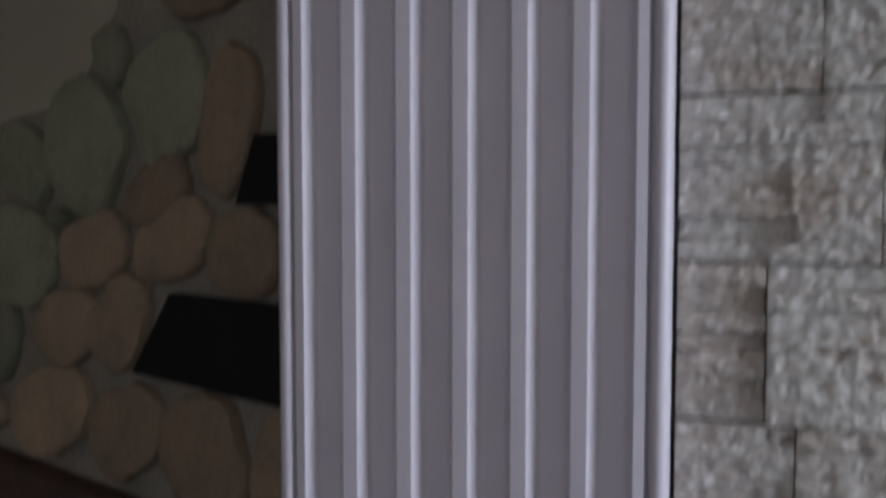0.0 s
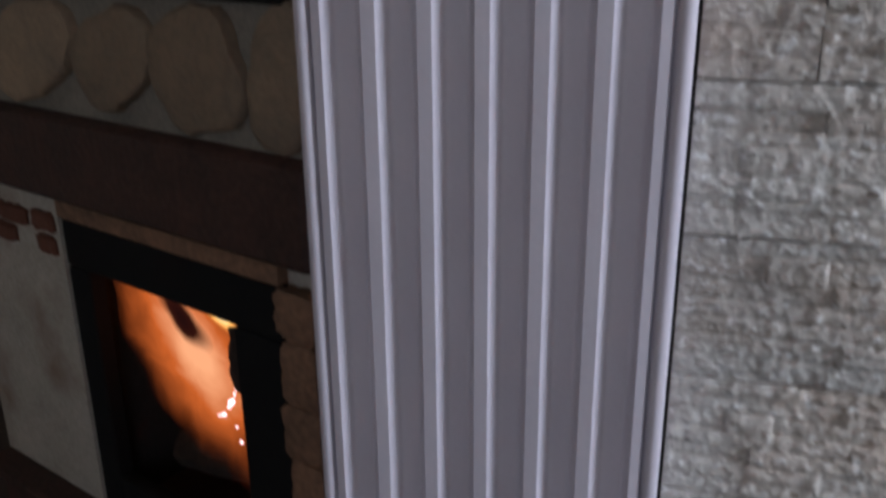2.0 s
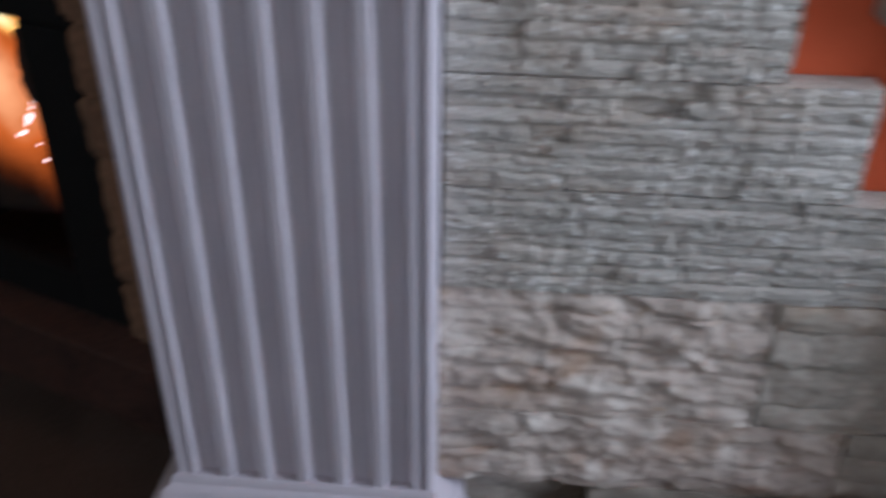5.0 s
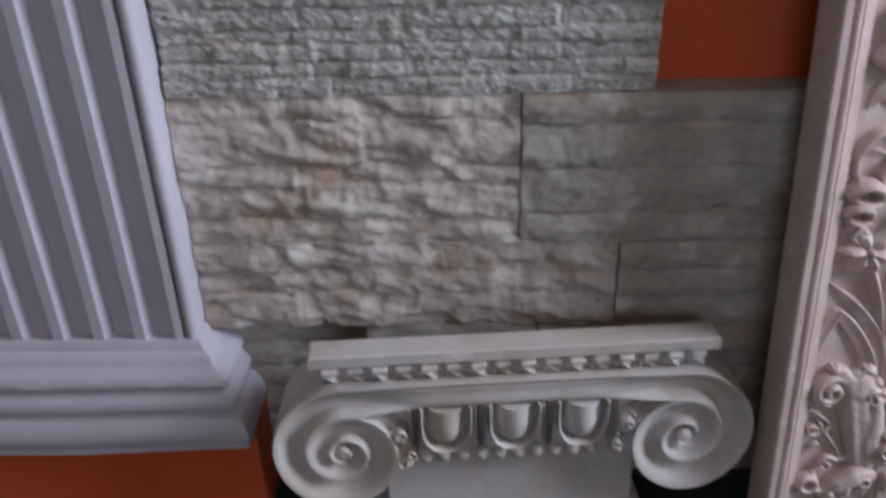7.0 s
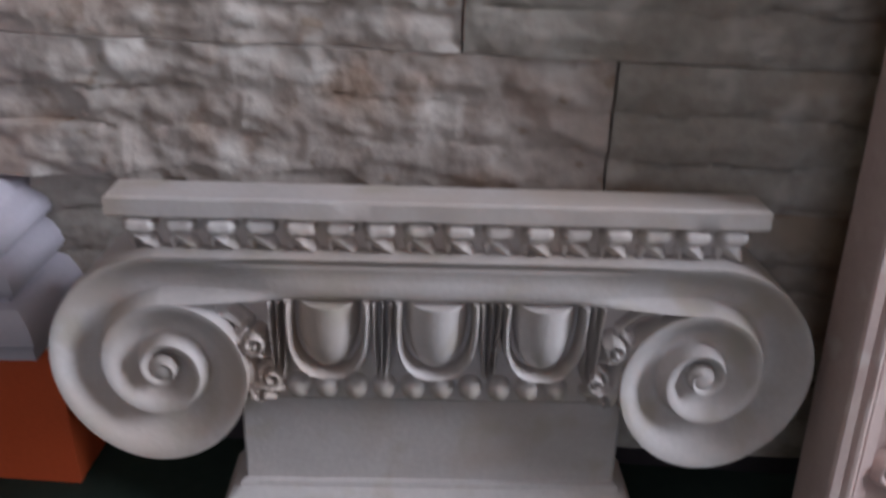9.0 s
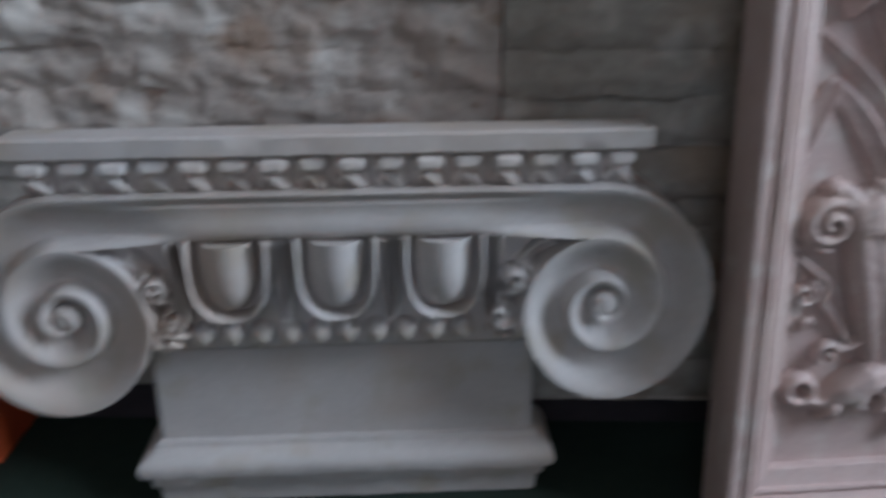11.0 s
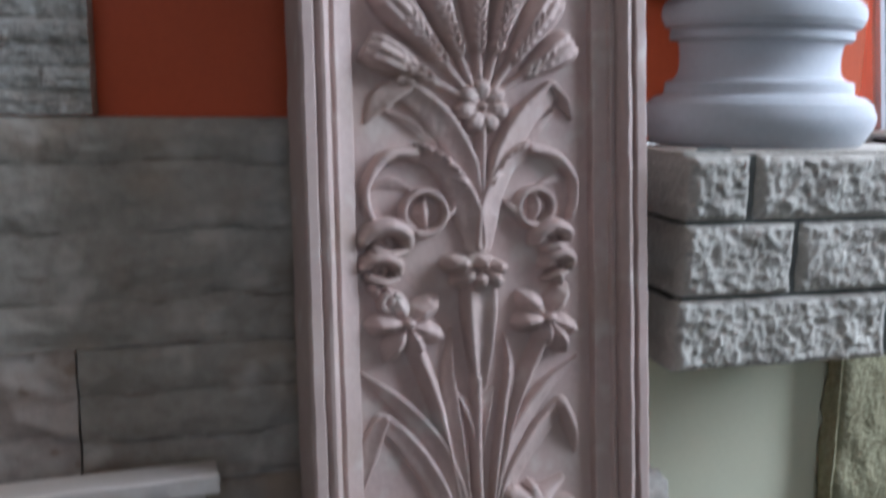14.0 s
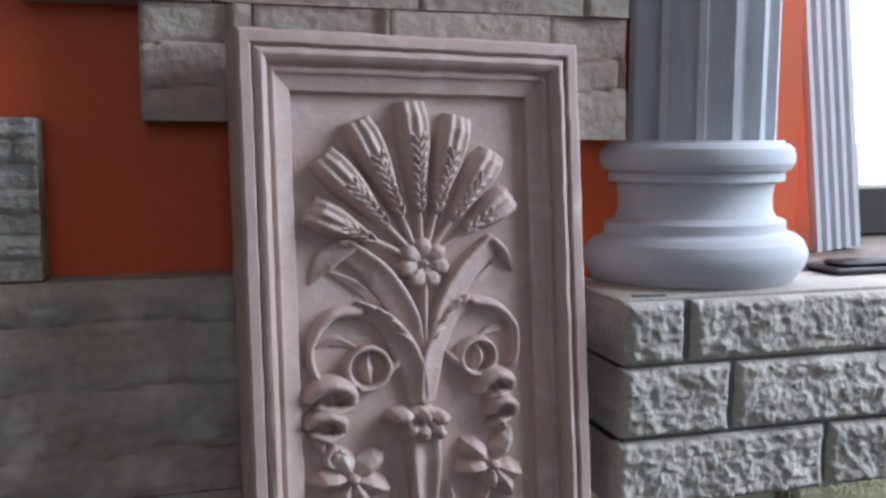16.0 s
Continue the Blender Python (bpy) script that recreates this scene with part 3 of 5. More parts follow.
part("band", capital_band(), CAST, capital)
part("echinus", Geo().box(-0.142, 0.142, -0.0165, 0.04, 0.132, 0.2150, 0.003), CAST, capital)
for k in (-1, 0, 1):
    c = 0.074 * k
    egg = Geo()
    rows = []
    for i in range(15):
        t = i / 14
        z = 0.2175 - 0.0545 * t
        w = 0.0212 * (1 - 0.05 * t) * math.sqrt(max(0.0, 1 - max(0, (t - 0.30) / 0.70) ** 2.3)) + 0.0004
        rows.append([(c + w * math.sin(a), -0.0155 - w * 1.10 * math.cos(a), z - 0.0022 * math.cos(a) * (1 - t)) for a in np.linspace(-1.55, 1.55, 15)])
    egg.grid([[(x, -0.008, z) for x, y, z in rows[0]]] + rows)
    part("egg", egg, CAST, capital)
    shell = spline([(c - 0.0262, 0.2180), (c - 0.0266, 0.202), (c - 0.0245, 0.180), (c - 0.0150, 0.1645), (c, 0.1600), (c + 0.0150, 0.1645), (c + 0.0245, 0.180), (c + 0.0266, 0.202), (c + 0.0262, 0.2180)], 6)
    part("egg_shell", Geo().rib(shell, lambda t: 0.0026 + 0.0006 * abs(2 * t - 1), lambda t: 0.017 + 0.006 * abs(2 * t - 1), "round", -0.0155), CAST, capital)
for k in (-1.5, -0.5, 0.5, 1.5):
    c = 0.074 * k * (0.965 if abs(k) > 1 else 1)
    dart = Geo().rib([(c, 0.2165), (c, 0.195), (c, 0.158)], taper(0.0022, 0.0014), lambda t: 0.020, "keel", -0.0155)
    for e in (-1, 1):
        dart.rib([(c + e * 0.0060, 0.2165), (c + e * 0.0054, 0.193), (c + e * 0.0030, 0.160)], taper(0.0021, 0.0010), lambda t: 0.0195, "round", -0.0155)
    part("dart", dart, CAST, capital)
first = None
for k in range(10):
    ob = part("bead", Geo().ball((0, 0, 0), (0.0090, 0.0112, 0.0096), 0, 14, 10), CAST, capital) if first is None else new("bead", first.data)
    first = first or ob
    ob.parent = capital
    ob.location = (-0.0970 + 0.0204 * k, -0.0165, 0.1465)
for side in (-1, 1):
    def flip(pts):
        return [(side * x, z) for x, z in pts]
    strokes = [(flip(spiral(0.1245, 0.1860, 0.0100, 0.0016, 1.6, 60, -1, 40)), (0.0034, 0.0030), (0.021, 0.029), "round"),
               (flip(spiral(0.1130, 0.1600, 0.0090, 0.0016, 1.5, 90, -1, 40)), (0.0032, 0.0028), (0.020, 0.027), "round"),
               (flip([(0.1290, 0.1960), (0.1440, 0.2060), (0.1600, 0.2040), (0.1720, 0.2090)]), (0.0048, 0.0066, 0.0050, 0.0014), (0.022, 0.022, 0.019, 0.014), "lip"),
               (flip([(0.1360, 0.1900), (0.1330, 0.1720), (0.1260, 0.1500)]), (0.0060, 0.0080, 0.0070), (0.018, 0.022, 0.020), "round")]
    for x0, z0, x1, z1, w in ((0.126, 0.176, 0.114, 0.1735, 0.0042), (0.124, 0.152, 0.106, 0.1470, 0.0046), (0.125, 0.150, 0.113, 0.1395, 0.0048), (0.128, 0.150, 0.1225, 0.1370, 0.0048), (0.132, 0.154, 0.1320, 0.1400, 0.0046), (0.133, 0.186, 0.1435, 0.1900, 0.0044)):
        strokes.append((flip([(x0, z0), ((x0 + x1) / 2 + 0.001, (z0 + z1) / 2 + 0.002), (x1, z1)]), (w, w * 1.05, w * 0.55), (0.022, 0.024, 0.016), "round"))
    sculpt("corner_leaf", strokes, [(side * 0.1205, 0.1475, 0.0018, 0.0), (side * 0.1190, 0.1700, 0.0018, 0.0)], "small curled corner leaves", capital, 0.0007, 0.0006, CAST, 0.011, False)

ABACUS_ROWS = [(0.0150, 0.2870), (0.0165, 0.2855), (0.0165, 0.2745), (0.0150, 0.2730), (0.0060, 0.2725), (0.0045, 0.2640), (0.0010, 0.2540), (0.000, 0.245)]
part("abacus", moulded_base(ABACUS_ROWS, 0.197, -0.018, -0.004, 0.0007), CAST, capital)
for k in range(16):
    c = -0.194 + 0.0258 * k
    low = 0.0 if k % 2 == 0 else 0.0025
    strokes = [([(c - 0.0048, 0.2668), (c + 0.0048, 0.2668)], 0.0066, (0.0172 - low, 0.0160 - low), "plump"),
               ([(c - 0.0052, 0.2600), (c + 0.0010, 0.2565), (c + 0.0098, 0.2478)], (0.0052, 0.0070, 0.0026), (0.0125 - low, 0.0125 - low, 0.006), "keel"),
               ([(c - 0.0070, 0.2560), (c - 0.0062, 0.2480)], (0.0035, 0.0018), (0.0080, 0.005), "round")]
    sculpt("tongue", strokes, (), "", capital, 0.0007, 0.0010, CAST, 0.018, False)


# ---------------------------------------------------------------- the carved relief panel
relief = thing("relief_panel", pose(0.8705, -0.0826, 0.0125, -6.27, 0.35, 6.6), "carved plaster relief panel of flowers and wheat leaning on the wall", "relief panel")
PX, PZ = 0.129, 0.690
FIELD_Y = 0.008  # the carved field stands this far forward
RAIL = [(0.0, 0.026), (0.0012, 0.030), (0.003, 0.0313), (0.0090, 0.0311), (0.0099, 0.0300), (0.0102, 0.0262), (0.0114, 0.0258), (0.0118, 0.0285), (0.0138, 0.0307), (0.0160, 0.0312), (0.0182, 0.0298),
        (0.0200, 0.0268), (0.0210, 0.0230), (0.0216, 0.0205), (0.0226, 0.0204), (0.0232, 0.0216), (0.0246, 0.0222), (0.0260, 0.0214), (0.0266, 0.0188), (0.0285, 0.0178), (0.0362, 0.0156), (0.0367, 0.0148), (0.0370, 0.0085), (0.0375, 0.0040)]


def rail(side):
    """One mitred rail; the bottom one is a little wider than the others."""
    corners = [(-PX, 0.0), (PX, 0.0), (PX, PZ), (-PX, PZ)]
    inward = ((0, 1), (-1, 0), (0, -1), (1, 0))
    wide = (1.26, 1.05, 1.07, 1.05)
    rows = []
    (ax, az), (bx, bz) = corners[side], corners[(side + 1) % 4]
    d = math.hypot(bx - ax, bz - az)
    tx, tz = (bx - ax) / d, (bz - az) / d
    nx, nz = inward[side]
    for e, h in [(0.0, -0.008)] + RAIL:
        own, before, after = e * wide[side], e * wide[side - 1], e * wide[(side + 1) % 4]
        start, stop = (ax + tx * before + nx * own, az + tz * before + nz * own), (bx - tx * after + nx * own, bz - tz * after + nz * own)
        row = []
        for k in range(49):
            x, z = start[0] + (stop[0] - start[0]) * k / 48, start[1] + (stop[1] - start[1]) * k / 48
            worn = 0.0 if k in (0, 48) else 0.0005 * noise.noise((x * 50, z * 50, e * 90)) + 0.0005 * noise.noise((x * 160, z * 160, e * 60))
            row.append((x + nx * worn, -h + worn, z + nz * worn))
        rows.append(row)
    return Geo().grid(rows)


for side in range(4):
    part("frame_rail", rail(side), PANEL, relief, "moulded frame rail", 28)
part("backing", Geo().box(-PX + 0.002, PX - 0.002, -FIELD_Y, 0.009, 0.002, PZ - 0.002), PANEL, relief, "plain slab behind the carving")
AX = 0.009
def wheat_ear(angle, reach):
    """A wedge of awns with a flat cut end, and a plait of grains along its inner half."""
    dx, dz = math.cos(radians(angle)), math.sin(radians(angle))

    def at(r, s):
        return (AX + dx * r - dz * s, 0.528 + dz * r + dx * s)
    strokes = [([at(0.012, 0), at(0.030, 0), at(0.050, 0)], 0.0033, 0.008, "round"),
               ([at(0.044, 0), at(0.064, 0), at(reach * 0.85, 0), at(reach, 0)], (0.0050, 0.0072, 0.0100, 0.0126, 0.0132, 0.0112), (0.008, 0.0120, 0.0150, 0.0172, 0.0180, 0.0165, 0.0090), "awns|")]
    for k in range(int((reach * 0.84 - 0.0505) / 0.0072) + 1):
        r, w = 0.042 + 0.0072 * k, 0.0036 + 0.00025 * k
        for s in (-1, 1):
            strokes.append(([at(r - 0.001, s * 0.0008), at(r + 0.0045, s * w * 0.8), at(r + 0.0085, s * w)], (0.0019, 0.0026, 0.0014), (0.0130 + 0.0008 * k, 0.0145 + 0.0008 * k, 0.010 + 0.0008 * k), "round"))
    return sculpt("wheat_ear", strokes, (), "carved ear of wheat", None, 0.0009, 0.0006)


for angle, length in ((152, 0.093), (130.5, 0.110), (112.5, 0.119), (92, 0.125), (74, 0.118), (54.5, 0.104), (35, 0.088)):
    wheat_ear(angle, length)


def petal(cx, cz, tx, tz, wide, high, parent, root=0.18, section="keel"):
    """A pointed petal from a flower's heart out to its tip."""
    dx, dz = tx - cx, tz - cz
    way = [(cx + dx * q, cz + dz * q) for q in (root, 0.5, 0.80, 0.97)]
    sculpt("petal", [(way, (wide * 0.45, wide, wide * 0.88, wide * 0.30), (high * 0.75, high, high * 0.92, high * 0.45), section)], (), "", parent, 0.0008)


rose = sculpt("rosette", [([(AX - 0.002, 0.528), (AX + 0.002, 0.528)], 0.0140, 0.0075, "plump"), ([(AX - 0.0003, 0.528), (AX + 0.0003, 0.528)], 0.0036, 0.0140, "round")], (), "seven-petalled rosette", None, 0.0007)
for k in range(7):
    a = radians(90 + 360 * k / 7)
    c, s = math.cos(a), math.sin(a)
    way = [(AX + c * r, 0.528 + s * r) for r in (0.0045, 0.0095, 0.0132)]
    sculpt("petal", [(way, (0.0024, 0.0058, 0.0074), (0.0085, 0.0118, 0.0128), "plump")], (), "", rose, 0.0006, 0.0005)

# folded leaves under the fan, their bent tips and the thin leaves beside them
for pts, sec in (([(0.004, 0.452), (-0.006, 0.490), (-0.025, 0.521), (-0.048, 0.542)], "back_lip"), ([(0.012, 0.452), (0.026, 0.492), (0.043, 0.519), (0.063, 0.539)], "lip")):
    sculpt("leaf", [(pts, (0.0060, 0.0098, 0.0108, 0.0085), (0.012, 0.016, 0.016, 0.014), sec)], (), "long folded leaf")
for pts, sec in (([(-0.047, 0.5445), (-0.062, 0.534), (-0.0735, 0.5170)], "lip"), ([(0.0640, 0.5440), (0.0740, 0.5350), (0.0830, 0.5180)], "keel")):
    sculpt("leaf", [(pts, (0.0080, 0.0085, 0.0010) if sec == "lip" else (0.0050, 0.0052, 0.0008), (0.0135, 0.010, 0.003), sec)], (), "bent leaf tip")
sculpt("leaf", [([(-0.061, 0.525), (-0.0436, 0.5157), (-0.0262, 0.500)], (0.0015, 0.0042, 0.0030), (0.004, 0.007, 0.006), "lip")], (), "thin leaf")
sculpt("leaf", [([(0.068, 0.526), (0.054, 0.512), (0.040, 0.500)], (0.0015, 0.0038, 0.0030), (0.004, 0.006, 0.005), "back_lip")], (), "thin leaf")
sculpt("stem", [([(AX, 0.520), (AX - 0.0005, 0.495), (AX - 0.002, 0.455)], (0.0038, 0.0034, 0.0026), 0.011, "round")], (), "straight stem under the rosette")

# feathered arms and the thin arcs that leave them
for pts, sec, way in (([(0.003, 0.426), (-0.0045, 0.456), (-0.0170, 0.480), (-0.0300, 0.491), (-0.044, 0.4945)], "back_lip", -1), ([(0.009, 0.426), (0.0135, 0.456), (0.0262, 0.482), (0.0370, 0.492), (0.049, 0.4960)], "lip", 1)):
    strokes = [(pts, (0.0082, 0.0105, 0.0098, 0.0080, 0.0050), (0.014, 0.018, 0.017, 0.014, 0.011), sec)]
    for q in (0.36, 0.48, 0.60, 0.72, 0.84):
        p = spline(pts, 25)
        x, z = p[int(q * (len(p) - 1))]
        strokes.append(([(x + way * -0.004, z + 0.003), (x - way * 0.0005, z + 0.0065), (x + way * 0.0050, z + 0.0082)], (0.0024, 0.0022, 0.0010), (0.015, 0.0135, 0.009), "round"))
    sculpt("leaf", strokes, (), "feathered curving leaf")
sculpt("stem", [([(-0.040, 0.4945), (-0.0609, 0.4923), (-0.0745, 0.4740), (-0.0750, 0.4561), (-0.069, 0.4430)], (0.0052, 0.0050, 0.0042, 0.0036, 0.0030), (0.011, 0.011, 0.010, 0.009, 0.008), "round")], (), "thin curving stem")
sculpt("stem", [([(0.047, 0.4965), (0.0659, 0.4912), (0.0805, 0.4750), (0.0820, 0.4570), (0.0790, 0.4440)], (0.0050, 0.0048, 0.0040, 0.0034, 0.0028), (0.011, 0.011, 0.010, 0.009, 0.008), "round")], (), "thin curving stem")
for x, z, r, way in ((-0.0350, 0.4515, 0.0160, 1), (0.0500, 0.4525, 0.0142, -1)):
    ring = spiral(x, z, r, r * 0.92, 0.96, 250 if way > 0 else 290, way, 40)
    sculpt("tendril", [(ring, 0.0030, 0.010, "round"), ([(x + way * 0.002, z - 0.012), (x - way * 0.001, z), (x + way * 0.001, z + 0.012)], (0.002, 0.0062, 0.002), (0.005, 0.010, 0.006), "keel"),
                       ([(x + way * r, z - 0.004), (x + way * (r + 0.005), z), (x + way * (r + 0.010), z + 0.006)], (0.0035, 0.003, 0.001), (0.008, 0.008, 0.004), "round")], (), "looped tendril round a bud", None, 0.0008)
for x, z, way in ((-0.058, 0.4735, 1), (0.068, 0.4745, -1)):
    sculpt("leaf", [([(x - way * 0.013, z - 0.004), (x, z), (x + way * 0.015, z - 0.006)], (0.001, 0.0042, 0.0015), (0.003, 0.006, 0.004), "lip")])

# hanging bell blossoms: a thick arch, a lip below it and a dark mouth between
BELLS = [([(-0.0790, 0.4330), (-0.0720, 0.4400), (-0.0600, 0.4420), (-0.0500, 0.4360), (-0.0480, 0.4280)], [(-0.0500, 0.4240), (-0.0610, 0.4220), (-0.0720, 0.4260)], (-0.0655, 0.4300), 0.0072),
         ([(-0.0795, 0.4140), (-0.0745, 0.4190), (-0.0655, 0.4200), (-0.0570, 0.4150), (-0.0555, 0.4090)], [(-0.0575, 0.4045), (-0.0670, 0.4025), (-0.0765, 0.4070)], (-0.0690, 0.4100), 0.0062),
         ([(0.0490, 0.4265), (0.0530, 0.4340), (0.0630, 0.4375), (0.0725, 0.4330), (0.0740, 0.4265)], [(0.0710, 0.4225), (0.0640, 0.4215), (0.0570, 0.4200)], (0.0600, 0.4270), 0.0066),
         ([(0.0560, 0.4080), (0.0600, 0.4145), (0.0680, 0.4170), (0.0750, 0.4120), (0.0755, 0.4060)], [(0.0705, 0.4015), (0.0635, 0.4000), (0.0575, 0.3975)], (0.0665, 0.4075), 0.0058)]
for arch, lip, mouth, w in BELLS:
    sculpt("bell_flower", [(arch, (w * 0.7, w, w * 1.05, w, w * 0.7), (0.014, 0.018, 0.020, 0.018, 0.014), "round"), (lip, (w * 0.55, w * 0.70, w * 0.50), (0.014, 0.017, 0.013), "round"),
                           ([mouth, (mouth[0] + 0.001, mouth[1] + 0.001)], w * 1.05, 0.009, "round")], [(*mouth, w * 0.42, 0.0)], "hanging bell blossom", None, 0.0008, 0.0012)
for x, z in ((-0.0705, 0.3990), (0.0690, 0.3960)):
    sculpt("bud", [([(x, z + 0.006), (x - 0.001, z), (x + 0.001, z - 0.006)], (0.004, 0.0056, 0.003), (0.009, 0.012, 0.006), "keel")], (), "", None, 0.0008)
sculpt("bud", [(spiral(-0.0600, 0.3870, 0.0075, 0.006, 0.9, 100, 1, 20), 0.0030, 0.010, "round"), ([(-0.0600, 0.3850), (-0.0600, 0.3890)], 0.0045, 0.010, "round")], (), "", None, 0.0008)

# trumpet flower in the middle and its stem
bloom = sculpt("flower", [([(0.0040, 0.408), (0.0044, 0.388), (0.0040, 0.350), (0.0045, 0.318)], (0.0130, 0.0128, 0.0095, 0.0040), (0.017, 0.020, 0.017, 0.010), "leaf"), ([(0.0026, 0.4118), (0.0026, 0.4132)], 0.0050, 0.027, "round")], (), "trumpet-shaped middle flower")
for dx, dz, w in ((-0.0255, 0.0010, 0.0070), (-0.0178, -0.0150, 0.0070), (-0.0014, -0.0212, 0.0066), (0.0165, -0.0195, 0.0066), (0.0215, -0.0055, 0.0062)):
    petal(0.0026, 0.4125, 0.0026 + dx, 0.4125 + dz, w, 0.0235, bloom, 0.36, "round")
sculpt("stem", [([(AX - 0.0075, 0.325), (AX - 0.0085, 0.26), (AX - 0.006, 0.195)], (0.0044, 0.0040, 0.0036), 0.010, "round")], (), "straight middle stem")
for pts, sec in (([(0.0010, 0.2700), (-0.0010, 0.2900), (-0.0075, 0.3070), (-0.0150, 0.3155)], "lip"), ([(0.0020, 0.2700), (0.0040, 0.2900), (0.0085, 0.3040), (0.0140, 0.3155)], "back_lip")):
    sculpt("leaf", [(pts, (0.0030, 0.0048, 0.0046, 0.0012), (0.011, 0.012, 0.011, 0.006), sec)], (), "small leaf at the stem", None, 0.0008)

# the two side flowers
for (x, z), tips, st in (((-0.0502, 0.3714), ((-0.0590, 0.3930), (-0.0265, 0.3880), (-0.0780, 0.3715), (-0.0640, 0.3450), (-0.0400, 0.3455), (-0.0225, 0.3580)), ((-0.0420, 0.3480), (-0.0300, 0.3120), (-0.0180, 0.2550), (-0.010, 0.210))),
                         ((0.0567, 0.3669), ((0.0360, 0.3880), (0.0745, 0.3920), (0.0320, 0.3640), (0.0545, 0.3435), (0.0735, 0.3390), (0.0830, 0.3540)), ((0.0530, 0.3480), (0.0340, 0.3100), (0.0220, 0.2700), (0.013, 0.210)))):
    bloom = sculpt("flower", [([(x - 0.0006, z), (x + 0.0006, z)], 0.0048, 0.0200, "round"), ([(x - 0.002, z), (x + 0.002, z)], 0.0085, 0.010, "round")], (), "six-petalled side flower", None, 0.0008)
    for k, (tx, tz) in enumerate(tips):
        petal(x, z, tx, tz, (0.0094, 0.0102, 0.0098, 0.0100, 0.0092, 0.0096)[k], (0.0150, 0.0175, 0.0185, 0.0175, 0.0185, 0.0165)[k], bloom)
    sculpt("stem", [(st, (0.0072, 0.0062, 0.0042, 0.0030), (0.012, 0.013, 0.011, 0.009), "keel")], (), "flower stem")

# long leaves spreading from the cup
LONG = [([(-0.0815, 0.3360), (-0.0560, 0.3110), (-0.0325, 0.2800), (-0.0190, 0.2500), (-0.008, 0.212)], (0.0012, 0.0062, 0.0080, 0.0072, 0.0042), "back_lip"),
        ([(0.0835, 0.3330), (0.0570, 0.3120), (0.0325, 0.2810), (0.0225, 0.2520), (0.013, 0.212)], (0.0012, 0.0062, 0.0080, 0.0070, 0.0042), "lip"),
        ([(-0.0660, 0.2975), (-0.0520, 0.2820), (-0.0325, 0.2490), (-0.0170, 0.2100)], (0.0070, 0.0085, 0.0078, 0.0045), "back_lip"),
        ([(0.0690, 0.2960), (0.0470, 0.2735), (0.0265, 0.2450), (0.0140, 0.2080)], (0.0070, 0.0085, 0.0078, 0.0045), "lip"),
        ([(-0.0166, 0.3640), (-0.0202, 0.3302), (-0.0175, 0.2942), (-0.0075, 0.215)], (0.0008, 0.0060, 0.0058, 0.0030), "back_lip"),
        ([(0.0246, 0.3560), (0.0285, 0.3277), (0.0215, 0.2790), (0.0115, 0.215)], (0.0008, 0.0060, 0.0058, 0.0030), "lip")]
for pts, wide, sec in LONG:
    sculpt("leaf", [(pts, wide, (0.006, 0.011, 0.014, 0.014, 0.012), "back_lip" if sec == "lip" else "lip")], (), "long pointed leaf")
sculpt("leaf", [([(-0.0690, 0.3015), (-0.0785, 0.2780), (-0.0825, 0.2520)], (0.0050, 0.0080, 0.0010), (0.011, 0.007, 0.003), "lip")], (), "bent leaf tip")
sculpt("leaf", [([(0.0690, 0.2975), (0.0775, 0.2770), (0.0815, 0.2560)], (0.0060, 0.0062, 0.0010), (0.013, 0.011, 0.003), "keel")], (), "bent leaf tip")


def lobe(way, wide, high, teeth=(-70, -25, 20, 65), tooth=0.46):
    """A plump finger of an acanthus leaf along a way, its rounded tip edged with small teeth."""
    out = [(way, wide, high, "plump")]
    (ax, az), (x, z) = way[-2], way[-1]
    d = math.hypot(x - ax, z - az)
    ux, uz, w, h = (x - ax) / d, (z - az) / d, wide[-1], high[-1]
    for turn in teeth:
        c, s = math.cos(radians(turn)), math.sin(radians(turn))
        fx, fz = ux * c - uz * s, ux * s + uz * c
        out.append(([(x + fx * w * 0.30, z + fz * w * 0.30), (x + fx * w * 0.95, z + fz * w * 0.95)], (w * tooth, w * tooth * 0.7), (h * 0.98, h * 0.62), "round"))
    return out


cup = [([(-0.012, 0.099), (-0.0205, 0.140), (-0.0290, 0.180), (-0.0370, 0.2120)], (0.0150, 0.0190, 0.0205, 0.0175), (0.010, 0.0148, 0.0175, 0.017), "ribbed"),
       ([(-0.0080, 0.104), (-0.0105, 0.142), (-0.0135, 0.176), (-0.0180, 0.192)], (0.0110, 0.0150, 0.0140, 0.0095), (0.010, 0.016, 0.019, 0.020), "round")]
cup += lobe([(-0.0415, 0.2060), (-0.0520, 0.2250), (-0.0610, 0.2305)], (0.0105, 0.0092, 0.0068), (0.015, 0.0135, 0.010))
cup += lobe([(-0.0350, 0.2080), (-0.0310, 0.2220), (-0.0278, 0.2290)], (0.0130, 0.0118, 0.0092), (0.0165, 0.0165, 0.0135))
cup += lobe([(-0.0240, 0.2030), (-0.0190, 0.2100), (-0.0165, 0.2130)], (0.0080, 0.0080, 0.0068), (0.0175, 0.018, 0.0145))
cup += lobe([(-0.0160, 0.1880), (-0.0115, 0.1950), (-0.0092, 0.1995)], (0.0072, 0.0068, 0.0058), (0.018, 0.0185, 0.0155))
sculpt("acanthus_leaf", cup, [(-0.0215, 0.2020, 0.0042, 0.002), (-0.0212, 0.1965, 0.0032, 0.0)], "smooth swollen leaf of the acanthus cup", None, 0.0007, 0.0060)
